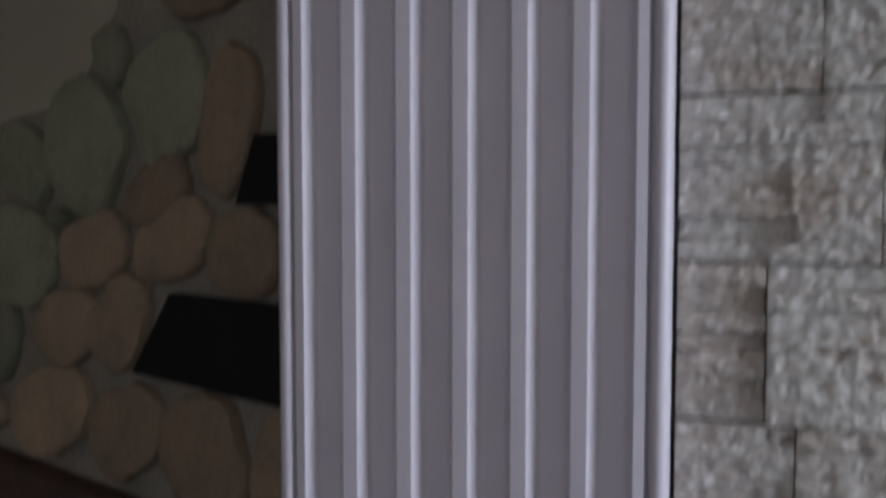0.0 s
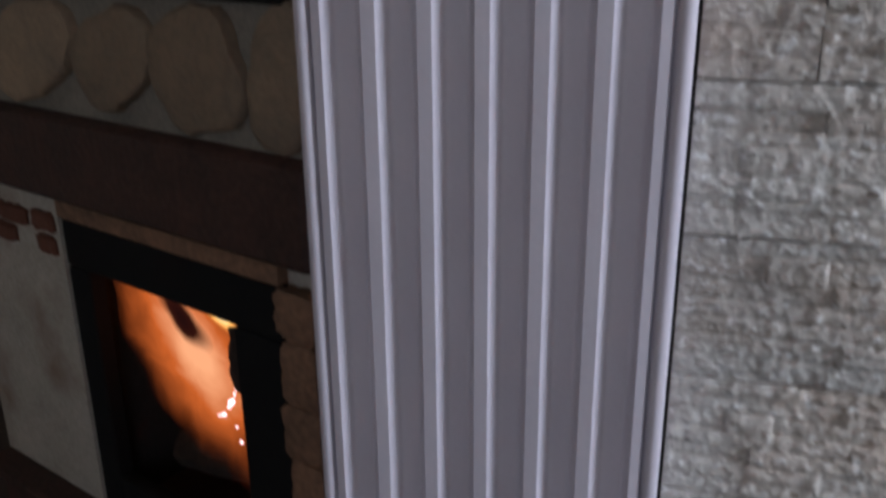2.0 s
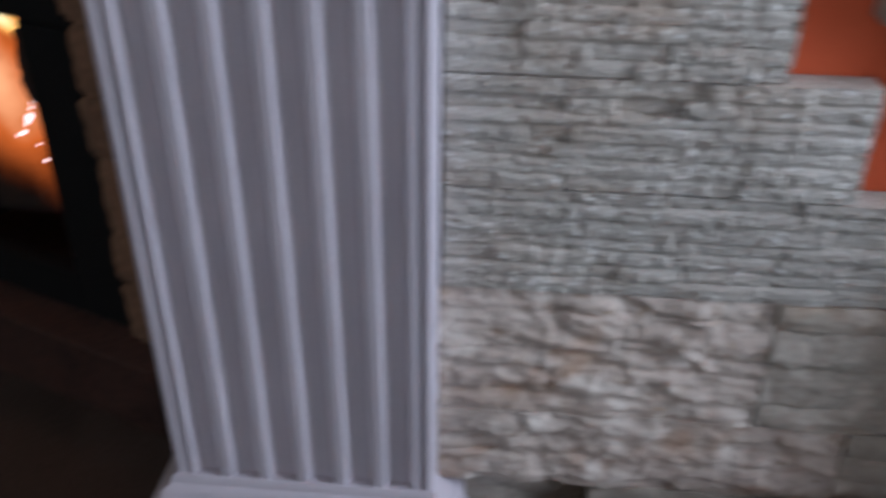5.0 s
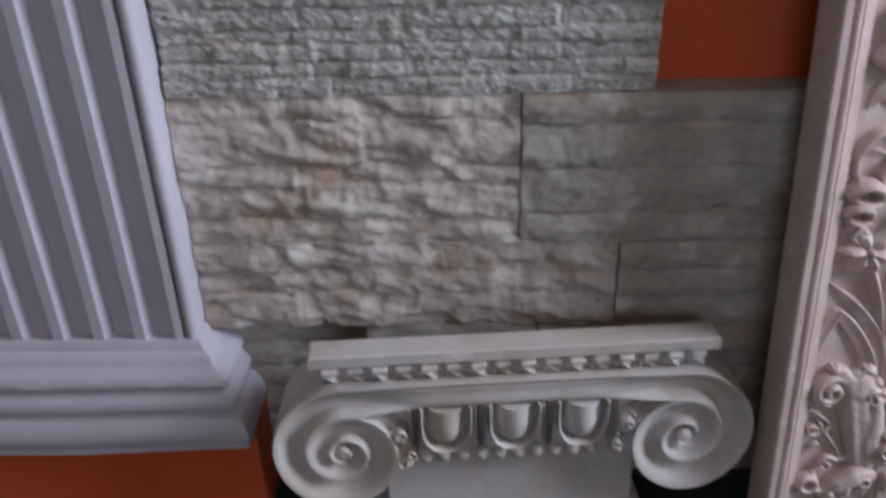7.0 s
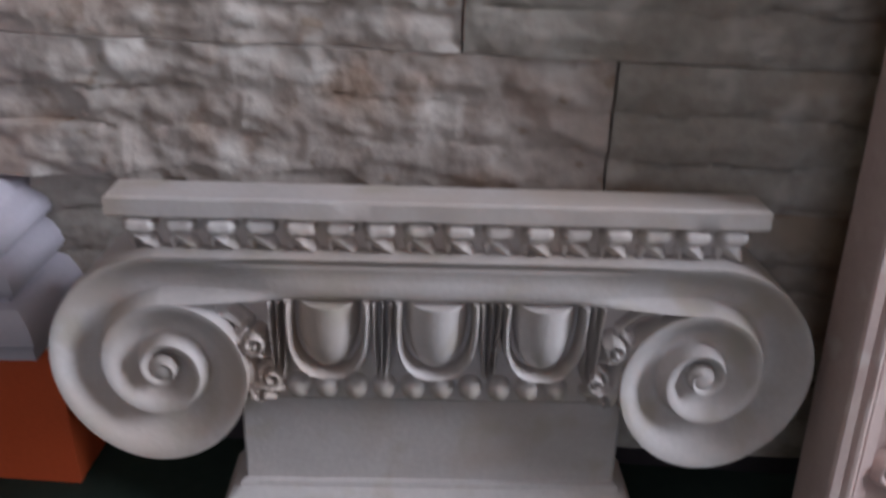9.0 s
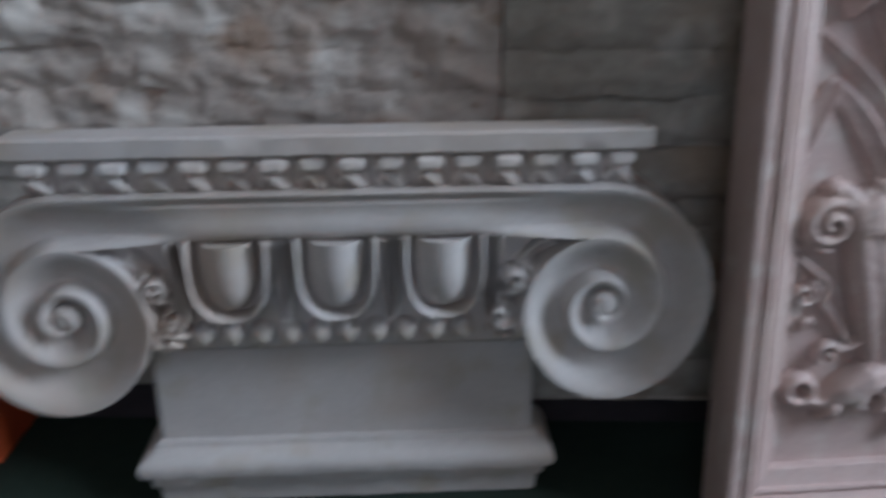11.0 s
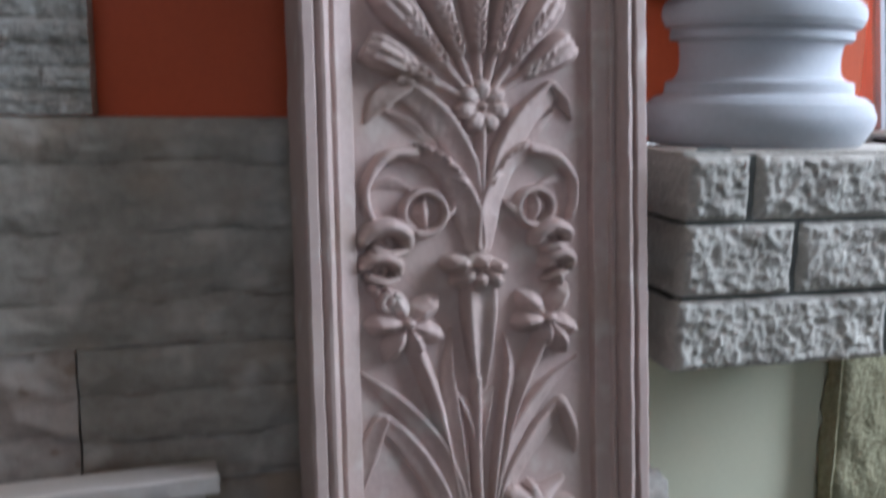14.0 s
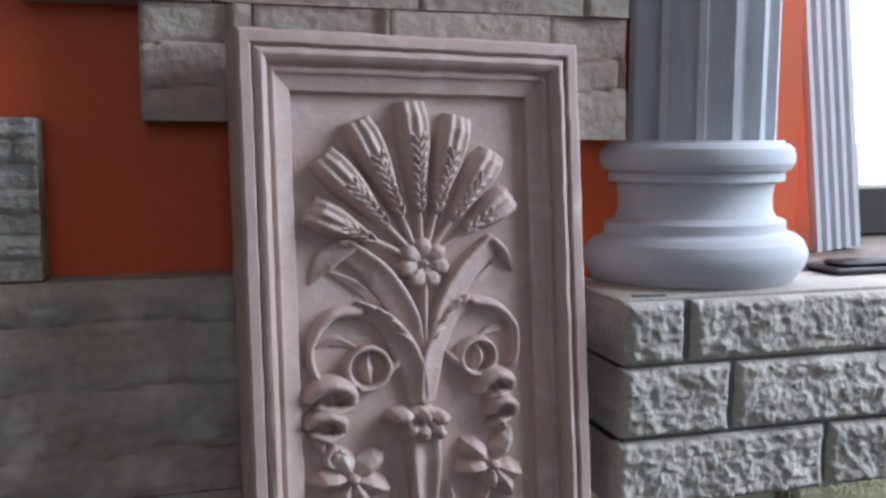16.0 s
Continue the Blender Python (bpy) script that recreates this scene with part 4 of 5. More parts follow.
cup = [([(0.008, 0.099), (0.0145, 0.125), (0.0235, 0.155), (0.0285, 0.186), (0.0350, 0.214)], (0.0125, 0.0185, 0.0180, 0.0160, 0.0120), (0.012, 0.0190, 0.0215, 0.0215, 0.019), "plump"),
       ([(0.0050, 0.130), (0.0100, 0.150), (0.0135, 0.175), (0.0200, 0.198), (0.0280, 0.217)], (0.0085, 0.0090, 0.0092, 0.0086, 0.0076), (0.016, 0.0165, 0.0170, 0.0170, 0.0165), "plump"),
       ([(0.0020, 0.128), (0.0040, 0.119), (0.0060, 0.110)], (0.0110, 0.0115, 0.0095), (0.021, 0.020, 0.014), "round"),
       ([(0.038, 0.212), (0.0475, 0.2240), (0.0690, 0.2375)], (0.0085, 0.0070, 0.0020), (0.021, 0.015, 0.006), "round")]
TIPS = [(0.0250, 0.2320, 0.0092), (0.0225, 0.2135, 0.0050), (0.0140, 0.2050, 0.0060), (0.0035, 0.1940, 0.0084), (0.0040, 0.1735, 0.0066), (-0.0035, 0.1520, 0.0080)]
notches = []
for k, (x, z, w) in enumerate(TIPS):
    cup += lobe([(x + 0.012, z - 0.012), (x + 0.005, z - 0.004), (x, z)], (w * 0.85, w * 1.0, w * 0.85), (0.0205, 0.0200, 0.0150), (-65, -22, 22, 65), 0.36)
    if k:
        bx, bz = (x + TIPS[k - 1][0]) / 2 + 0.0005, (z + TIPS[k - 1][1]) / 2 - 0.003
        notches += [(bx - 0.0030, bz + 0.0016, 0.0024, 0.0), (bx - 0.0008, bz, 0.0016, 0.0)]
cup += lobe([(0.0390, 0.2160), (0.0420, 0.2280), (0.0415, 0.2345)], (0.0075, 0.0062, 0.0046), (0.022, 0.020, 0.015), (-50, 0, 50))
sculpt("acanthus_leaf", cup, [(0.0042, 0.1265, 0.0056, 0.003), (0.0187, 0.1573, 0.0022, 0.0), (0.0000, 0.1120, 0.0022, 0.0)] + notches, "lobed leaf of the acanthus cup with drilled eyes", None, 0.0007, 0.0034)


def scroll(x, z, r, turns, start, way, wide, extra=(), high=0.010):
    strokes = [(spiral(x, z, r, r * 0.16, turns, start, way, 60), (wide, wide * 0.95, wide * 0.7), (high, high * 1.15, high * 1.3), "round")]
    strokes += [(pts, (a, b), high * 0.9, "round") for pts, a, b in extra]
    return sculpt("scroll", strokes, (), "curled scroll tendril", None, 0.0007, 0.0006)


scroll(-0.0640, 0.2070, 0.0175, 1.55, 25, 1, 0.0062, [([(-0.0500, 0.2180), (-0.0440, 0.2240), (-0.038, 0.228)], 0.0055, 0.005), ([(-0.0790, 0.1990), (-0.074, 0.192), (-0.062, 0.188)], 0.0042, 0.0020)], 0.013)
scroll(0.0675, 0.2065, 0.0138, 1.6, 140, -1, 0.0054, [([(0.058, 0.214), (0.050, 0.218), (0.043, 0.214)], 0.0042, 0.005), ([(0.0790, 0.2000), (0.0815, 0.186), (0.075, 0.172)], 0.0036, 0.0015)], 0.012)
scroll(-0.0735, 0.1560, 0.0095, 1.5, 60, -1, 0.0027, [([(-0.0600, 0.1490), (-0.0565, 0.1600), (-0.0670, 0.1720), (-0.0810, 0.1830)], 0.0034, 0.002), ([(-0.0840, 0.1500), (-0.0855, 0.1640), (-0.0820, 0.1820)], 0.003, 0.0022), ([(-0.0600, 0.1490), (-0.0480, 0.1320), (-0.0380, 0.1140)], 0.0030, 0.0022)], 0.008)
scroll(0.0725, 0.1545, 0.0095, 1.5, 60, 1, 0.0026, [([(0.064, 0.160), (0.068, 0.172), (0.078, 0.181)], 0.0028, 0.0015), ([(0.064, 0.148), (0.055, 0.134), (0.045, 0.120)], 0.0026, 0.0015)], 0.007)
scroll(-0.0694, 0.1316, 0.0048, 1.1, 0, 1, 0.0021, (), 0.006)
scroll(0.0630, 0.1300, 0.0045, 1.1, 0, 1, 0.0019, (), 0.006)
scroll(-0.0540, 0.1080, 0.0100, 1.1, 20, 1, 0.0030, [([(-0.046, 0.112), (-0.038, 0.113), (-0.030, 0.118)], 0.004, 0.003)], 0.009)
scroll(0.0690, 0.0915, 0.0095, 1.4, 200, -1, 0.0040, [([(0.062, 0.078), (0.054, 0.073), (0.044, 0.076)], 0.0055, 0.007)], 0.012)
sculpt("scroll", [(spiral(-0.0720, 0.0830, 0.0090, 0.0088, 0.99, 0, -1, 40), 0.0050, 0.014, "round"), ([(-0.0640, 0.0745), (-0.0560, 0.0720), (-0.0460, 0.0780)], (0.0050, 0.0048, 0.0060), 0.012, "round")], [(-0.0720, 0.0830, 0.0052, 0.0)], "rolled leaf end with a hollow eye", None, 0.0008)
for way, wide, roots, holes in (([(-0.0040, 0.0880), (-0.0190, 0.0905), (-0.0365, 0.0815), (-0.0545, 0.0690)], (0.0095, 0.0140, 0.0120, 0.0055), ((-0.0110, 0.083, -0.0085, 0.0655, 0.0090), (-0.0280, 0.075, -0.0310, 0.0620, 0.0064), (-0.0470, 0.068, -0.0520, 0.0600, 0.0052)), ((-0.0125, 0.0838, 0.0036, 0.002), (-0.0185, 0.0770, 0.0026, 0.0), (-0.0245, 0.0710, 0.0030, 0.0), (-0.0395, 0.0640, 0.0022, 0.0))),
                                ([(0.0150, 0.0880), (0.0280, 0.0885), (0.0460, 0.0795), (0.0650, 0.0700)], (0.0088, 0.0132, 0.0100, 0.0045), ((0.0175, 0.081, 0.0185, 0.0660, 0.0084), (0.0400, 0.077, 0.0430, 0.0660, 0.0060)), ((0.0205, 0.0862, 0.0036, 0.002), (0.0275, 0.0745, 0.0026, 0.0), (0.0325, 0.0680, 0.0032, 0.0), (0.0510, 0.0705, 0.0026, 0.0)))):
    foot = [(way, wide, (0.014, 0.019, 0.017, 0.010), "plump")]
    for x0, z0, x1, z1, w in roots:
        foot += lobe([(x0, z0), ((x0 + x1) / 2, (z0 + z1) / 2), (x1, z1)], (w, w * 1.05, w * 0.80), (0.017, 0.0165, 0.011))
    sculpt("acanthus_leaf", foot, holes, "spreading leaf at the foot of the carving", None, 0.0008, 0.0032)
for a, w, h in ((0.009, 0.0036, 0.011), (0.0035, 0.0024, 0.009)):
    sculpt("stem", [([(a, 0.044), (a + 0.001, 0.070), (a - 0.001, 0.102)], (w, w * 0.9, w), h, "round")], (), "short stem at the foot", None, 0.0008)


# ---------------------------------------------------------------- column on the brick shelf
column = thing("column", pose(1.1360, 0.050, 0.509), "white fluted half column on a moulded round base", "column")


def column_base():
    rows = [(0.087, 0.1190), (0.088, 0.1165), (0.0918, 0.1158), (0.0958, 0.1120), (0.0976, 0.1060), (0.0968, 0.0995), (0.0935, 0.0945), (0.0885, 0.0928), (0.0875, 0.0915), (0.0888, 0.0910), (0.0890, 0.0850),
            (0.0868, 0.0838), (0.0812, 0.0832), (0.0798, 0.0800), (0.0788, 0.0730), (0.0785, 0.0660), (0.0792, 0.0595), (0.0815, 0.0545), (0.0855, 0.0518), (0.0898, 0.0508), (0.0912, 0.0500), (0.0918, 0.0420),
            (0.0935, 0.0405), (0.1010, 0.0385), (0.1072, 0.0335), (0.1108, 0.0260), (0.1113, 0.0205), (0.1092, 0.0135), (0.1035, 0.0040), (0.0995, 0.0)]
    g = Geo().lathe([(0.945 * r, z) for r, z in rows], 0, 0, 165, 375, 60)
    k = len(g.v)
    g.f.append(tuple(range(61)))
    return g


def column_shaft():
    """Flutes with narrow flat fillets between them, over the front of the round."""
    r, n, pts = 0.0755, 16, []
    for i in range(n):
        a = 2 * math.pi * i / n
        for f, d in ((-0.11, 0), (0.11, 0), (0.125, 0.0030), (0.19, 0.0072), (0.33, 0.0100), (0.5, 0.0108), (0.67, 0.0100), (0.81, 0.0072), (0.875, 0.0030)):
            t = a + 2 * math.pi / n * f
            if 162 <= math.degrees(t) % 360 or math.degrees(t) % 360 <= 18:
                pts.append((math.degrees(t + math.pi) % 360, r - d, t))
    pts.sort()
    out = [(d * math.cos(t), d * math.sin(t)) for _, d, t in pts]
    return Geo().prism(out, 0.119, 1.3)


part("base", column_base(), WHITE, column, "moulded attic base with two rounded rings", 24)
part("shaft", column_shaft(), WHITE, column, "fluted shaft")


# ---------------------------------------------------------------- window, sill and the leaning sample
sill = solid("window_sill_1", Geo().box(1.2415, 2.19, 0.040, 0.232, 0.4905, 0.519, 0.003), WOOD, "worn grey-brown wooden window sill", "window sill", "structure")
window = thing("window_1", pose(1.243, 0.19, 0.519), "dark framed window with bright daylight behind it", "window", kind="structure")
part("bottom_rail", Geo().box(0.0, 0.948, 0.0, 0.04, 0.001, 0.058, 0.003), DARKFRAME, window)
part("top_rail", Geo().box(0.0, 0.948, 0.0, 0.04, 1.20, 1.257, 0.003), DARKFRAME, window)
part("stile", Geo().box(0.908, 0.948, 0.001, 0.039, 0.062, 1.20, 0.003), DARKFRAME, window)
part("stile", Geo().box(0.40, 0.44, 0.001, 0.039, 0.062, 1.20, 0.003), DARKFRAME, window)
for x0, x1 in ((0.0, 0.40), (0.44, 0.908)):
    pane = part("pane", Geo().box(x0, x1, 0.018, 0.022, 0.062, 1.20), GLASS, window, "clear pane", 0)
    pane.visible_shadow = False
solid("backdrop", Geo().add([(0.5, 6.0, -1.5), (9.0, 6.0, -1.5), (9.0, 6.0, 5.0), (0.5, 6.0, 5.0)], [(0, 1, 2, 3)]), OUTSIDE, "overexposed bright outdoors beyond the window", "backdrop", "structure", smooth=0)

sample = thing("moulding_sample", pose(1.329, 0.096, 0.5205, -3.0, -4.4, 8) @ Matrix.Diagonal((1.09, 1, 1, 1)), "short white fluted moulding sample leaning by the window", "moulding sample")
outline = [(-0.029, 0.012), (-0.029, -0.012)]
for k in range(5):
    a = -0.029 + 0.0116 * k
    outline += [(a + 0.0010, -0.016), (a + 0.0060, -0.016), (a + 0.0074, -0.011), (a + 0.0102, -0.011)]
outline += [(0.029, -0.012), (0.029, 0.012)]
part("face", Geo().prism(outline, 0.0, 0.42), WHITE, sample, "white fluted face")
# Thin strip whose salmon colour stands for bounced light on the sample's side.
part("side", Geo().box(-0.0322, -0.0292, -0.011, 0.0118, 0.002, 0.42), SALMON_BOUNCE, sample, "side edge coloured salmon for bounced light")
solid("tray", Geo().box(1.258, 1.50, -0.004, 0.038, 0.5095, 0.515, 0.002).box(1.270, 1.49, 0.002, 0.032, 0.515, 0.520, 0.002), BLACK, "flat black plastic tray on the shelf", "tray", m=None)


# ---------------------------------------------------------------- the fireplace in the alcove
fire = thing("fireplace", pose(-0.620, 0.448, 0.011, 0, 0, -21.8), "rustic stone fireplace with a lit fire and oak mantel", "fireplace")
for x0, x1, y0, z0, z1 in ((-0.62, -0.274, 0.0, 0.15, 0.79), (0.268, 0.36, 0.02, 0.0, 0.79), (-0.274, 0.268, 0.0, 0.742, 0.79)):
    part("surround", Geo().box(x0, x1, y0, 0.45, z0, z1), JAMB if z0 > 0.7 else SURROUND, fire, "tan brown lintel strip" if z0 > 0.7 else "whitish plastered surround")
front = [(-0.62, 0.93), (0.36, 0.93), (0.36, 2.2), (0.04, 2.2), (-0.05, 1.655), (-0.17, 1.53), (-0.42, 1.505)]
hood = Geo().add([(x, y, z) for y in (0.0, 0.45) for x, z in front], [tuple(range(7)), tuple(range(7, 14))[::-1]] + [(i, (i + 1) % 7, 7 + (i + 1) % 7, 7 + i) for i in range(7)])
part("hood", hood, LIME, fire, "sloping hood of pale mortar", 0)
part("mantel", Geo().box(-0.66, 0.36, -0.030, 0.30, 0.785, 0.930, 0.008), BEAM, fire, "dark oak mantel beam")
part("hearth", Geo().box(-0.62, 0.36, -0.060, 0.45, 0.132, 0.160, 0.006), BEAM, fire, "dark brown hearth ledge")
part("hearth_base", Geo().box(-0.58, 0.34, -0.04, 0.45, 0.0, 0.132), BEAM, fire, "dark base under the hearth")
for q in ((-0.274, -0.24, 0.04, 0.42, 0.16, 0.742), (0.22, 0.268, 0.04, 0.42, 0.16, 0.742), (-0.24, 0.22, 0.36, 0.42, 0.16, 0.742), (-0.24, 0.22, 0.04, 0.36, 0.70, 0.742)):
    part("firebox_wall", Geo().box(*q), SOOT_BLACK, fire, "sooty black firebox wall")
for x0, x1, z0, z1 in ((-0.272, 0.266, 0.653, 0.740), (-0.272, -0.212, 0.162, 0.653), (0.158, 0.266, 0.162, 0.653), (-0.212, 0.158, 0.162, 0.24)):
    part("iron_frame", Geo().box(x0, x1, 0.004, 0.038, z0, z1, 0.004), IRON, fire, "black iron frame")
for k, (z0, z1, w) in enumerate(((0.162, 0.268, 0.062), (0.270, 0.352, 0.068), (0.354, 0.478, 0.060), (0.480, 0.566, 0.070), (0.568, 0.668, 0.062), (0.670, 0.742, 0.069))):
    part("jamb_stone", rough_block(0.336 - w, 0.340, -0.014, 0.020, z0, z1, 20 + k, 7, 0.005), JAMB, fire, "", 60)
for pts in ([(0.090, 1.244), (0.33, 1.244), (0.33, 1.118), (-0.006, 1.122)], [(0.275, 1.455), (0.34, 1.455), (0.34, 1.368), (0.236, 1.368)]):
    g = Geo()
    v = [(x, y, z) for y in (-0.016, 0.0) for x, z in pts]
    g.add(v, [(0, 1, 2, 3), (4, 7, 6, 5), (0, 4, 5, 1), (1, 5, 6, 2), (2, 6, 7, 3), (3, 7, 4, 0)])
    part("vent", g, IRON, fire, "black vent grille", 0)


def flat_stone(x, z, w, h, turn, seed, proud=0.016):
    """A rounded, uneven field stone standing out of the mortar, its outline knobbly and its face hummocky."""
    n, rings = 26, []
    c, s = math.cos(turn), math.sin(turn)
    for k, y in ((1.0, 0.004), (1.0, -proud * 0.55), (0.965, -proud * 0.95), (0.87, -proud * 1.2), (0.66, -proud * 1.35), (0.34, -proud * 1.4)):
        ring = []
        for j in range(n):
            a = 2 * math.pi * j / n
            ca, sa = math.cos(a), math.sin(a)
            r = (abs(ca) ** 2.7 + abs(sa) ** 2.7) ** (-1 / 2.7)
            r *= 1 + 0.16 * noise.noise((ca * 1.1 + seed * 3.7, sa * 1.1, 0.5)) + 0.07 * noise.noise((ca * 3.2 + seed, sa * 3.2, 7.5))
            gx, gz = x + c * ca * r * w * k - s * sa * r * h * k, z + s * ca * r * w * k + c * sa * r * h * k
            ring.append((gx, y + (0.007 * noise.noise((gx * 20, gz * 20, seed * 1.7)) + 0.003 * noise.noise((gx * 60, gz * 60, seed)) if k < 1 else 0), gz))
        rings.append(ring)
    g = Geo().grid(rings, True)
    g.f.append(tuple(range(len(g.v) - n, len(g.v))))
    return g


STONES = [(-0.312, 1.429, 0.089, 0.060, -0.37), (-0.136, 1.454, 0.107, 0.105, -0.41), (0.082, 1.512, 0.094, 0.088, 0.35), (-0.048, 1.585, 0.036, 0.050, 0.5), (-0.368, 1.283, 0.140, 0.086, -0.07),
          (-0.476, 1.129, 0.118, 0.082, 0.09), (-0.211, 1.343, 0.030, 0.015, -0.04), (-0.117, 1.295, 0.094, 0.055, 0.26), (0.052, 1.388, 0.078, 0.040, 0.45), (0.090, 1.316, 0.088, 0.052, 0.40),
          (0.215, 1.470, 0.050, 0.098, -0.27), (0.245, 1.306, 0.074, 0.054, 0.08), (-0.202, 1.172, 0.100, 0.058, 0.28), (-0.048, 1.193, 0.088, 0.060, 0.74), (-0.253, 1.031, 0.128, 0.070, 0.34),
          (-0.037, 1.025, 0.102, 0.068, 0.50), (0.152, 1.023, 0.094, 0.082, 0.40), (0.316, 1.029, 0.056, 0.088, -0.3), (-0.524, 0.990, 0.105, 0.040, 0.10), (0.170, 1.690, 0.100, 0.075, 0.2)]
for i, (x, z, w, h, a) in enumerate(STONES):
    part("field_stone", flat_stone(x, z, w * 1.02, h * 1.02, a, i), FIELD_GREY if i < 7 else FIELD, fire)
for x, z, w in ((-0.520, 0.766, 0.06), (-0.420, 0.724, 0.052), (-0.318, 0.728, 0.036), (-0.316, 0.684, 0.030), (-0.470, 0.684, 0.055), (-0.560, 0.640, 0.045)):
    part("brick", rough_block(x - w, x + w, -0.008, 0.010, z - 0.018, z + 0.018, int(1000 * w) + int(100 * z), 6, 0.004), BRICKRED, fire, "red-brown brick")


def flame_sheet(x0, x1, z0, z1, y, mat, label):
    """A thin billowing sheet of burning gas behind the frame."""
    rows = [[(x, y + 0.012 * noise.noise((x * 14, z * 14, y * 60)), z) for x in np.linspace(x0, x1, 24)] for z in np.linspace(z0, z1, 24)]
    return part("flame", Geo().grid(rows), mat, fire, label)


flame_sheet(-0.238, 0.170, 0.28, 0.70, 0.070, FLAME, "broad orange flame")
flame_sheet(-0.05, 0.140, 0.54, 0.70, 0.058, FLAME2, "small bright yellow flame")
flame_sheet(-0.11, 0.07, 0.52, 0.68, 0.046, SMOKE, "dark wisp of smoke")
g = Geo().ball((0.106, 0.050, 0.562), (0.020, 0.010, 0.060), 0.05, 22, 14)
g.v = [(a + 0.010 * noise.noise((a * 60, c * 60, 1.0)), b, c + 0.010 * noise.noise((a * 60, c * 60, 4.0))) for a, b, c in g.v]
solid("charred_wood", g, LOG, "charred black piece of wood standing before the flame", "charred wood", m=fire.matrix_world)
for i, (x, z, r) in enumerate(((0.078, 0.503, 0.0040), (0.072, 0.492, 0.0035), (0.062, 0.474, 0.0085), (0.054, 0.462, 0.0045), (0.040, 0.444, 0.0055), (0.028, 0.438, 0.0040), (0.078, 0.4045, 0.0042), (0.070, 0.430, 0.0030))):
    part("ember", Geo().ball((x + 0.014, 0.052, z), (r * 0.72, r * 0.72, r * 0.9), 0.3 * i, 7, 5), EMBER, fire, "glowing ember")
for x0, z0, x1, z1, r in ((0.02, 0.40, 0.18, 0.46, 0.03), (-0.15, 0.27, 0.16, 0.33, 0.045), (-0.10, 0.35, 0.12, 0.39, 0.035)):
    g = Geo()
    d = Vector((x1 - x0, 0, z1 - z0))
    q = d.to_track_quat("Z", "Y")
    rows = []
    for i in range(7):
        p = Vector((x0, 0.13, z0)) + d * i / 6
        rows.append([tuple(p + q @ Vector((r * (1 + 0.2 * noise.noise((i * 0.7, j * 1.3, r * 50))) * math.cos(2 * math.pi * j / 10), r * math.sin(2 * math.pi * j / 10), 0))) for j in range(10)])
    g.grid(rows, True)
    g.f += [tuple(range(10))[::-1], tuple(range(60, 70))]
    solid("log", g, LOG, "charred burning log in the firebox", "log", group="logs in the fire", m=fire.matrix_world)


# ---------------------------------------------------------------- stone tiles on the wall
STYLE = {  # strip height, block length, block offset, slope of a strip, broad relief, grain
    "fine": (0.0165, 0.085, 0.0026, 0.0010, 0.0014, 0.0020),
    "rock": (0.0340, 0.190, 0.0022, 0.0040, 0.0035, 0.0010),
    "smooth": (0.0400, 0.420, 0.0016, 0.0055, 0.0030, 0.0007),
    "mixed": (0.0400, 0.420, 0.0016, 0.0050, 0.0032, 0.0009),
    "ledge": (0.0285, 0.120, 0.0030, 0.0008, 0.0016, 0.0007),
}


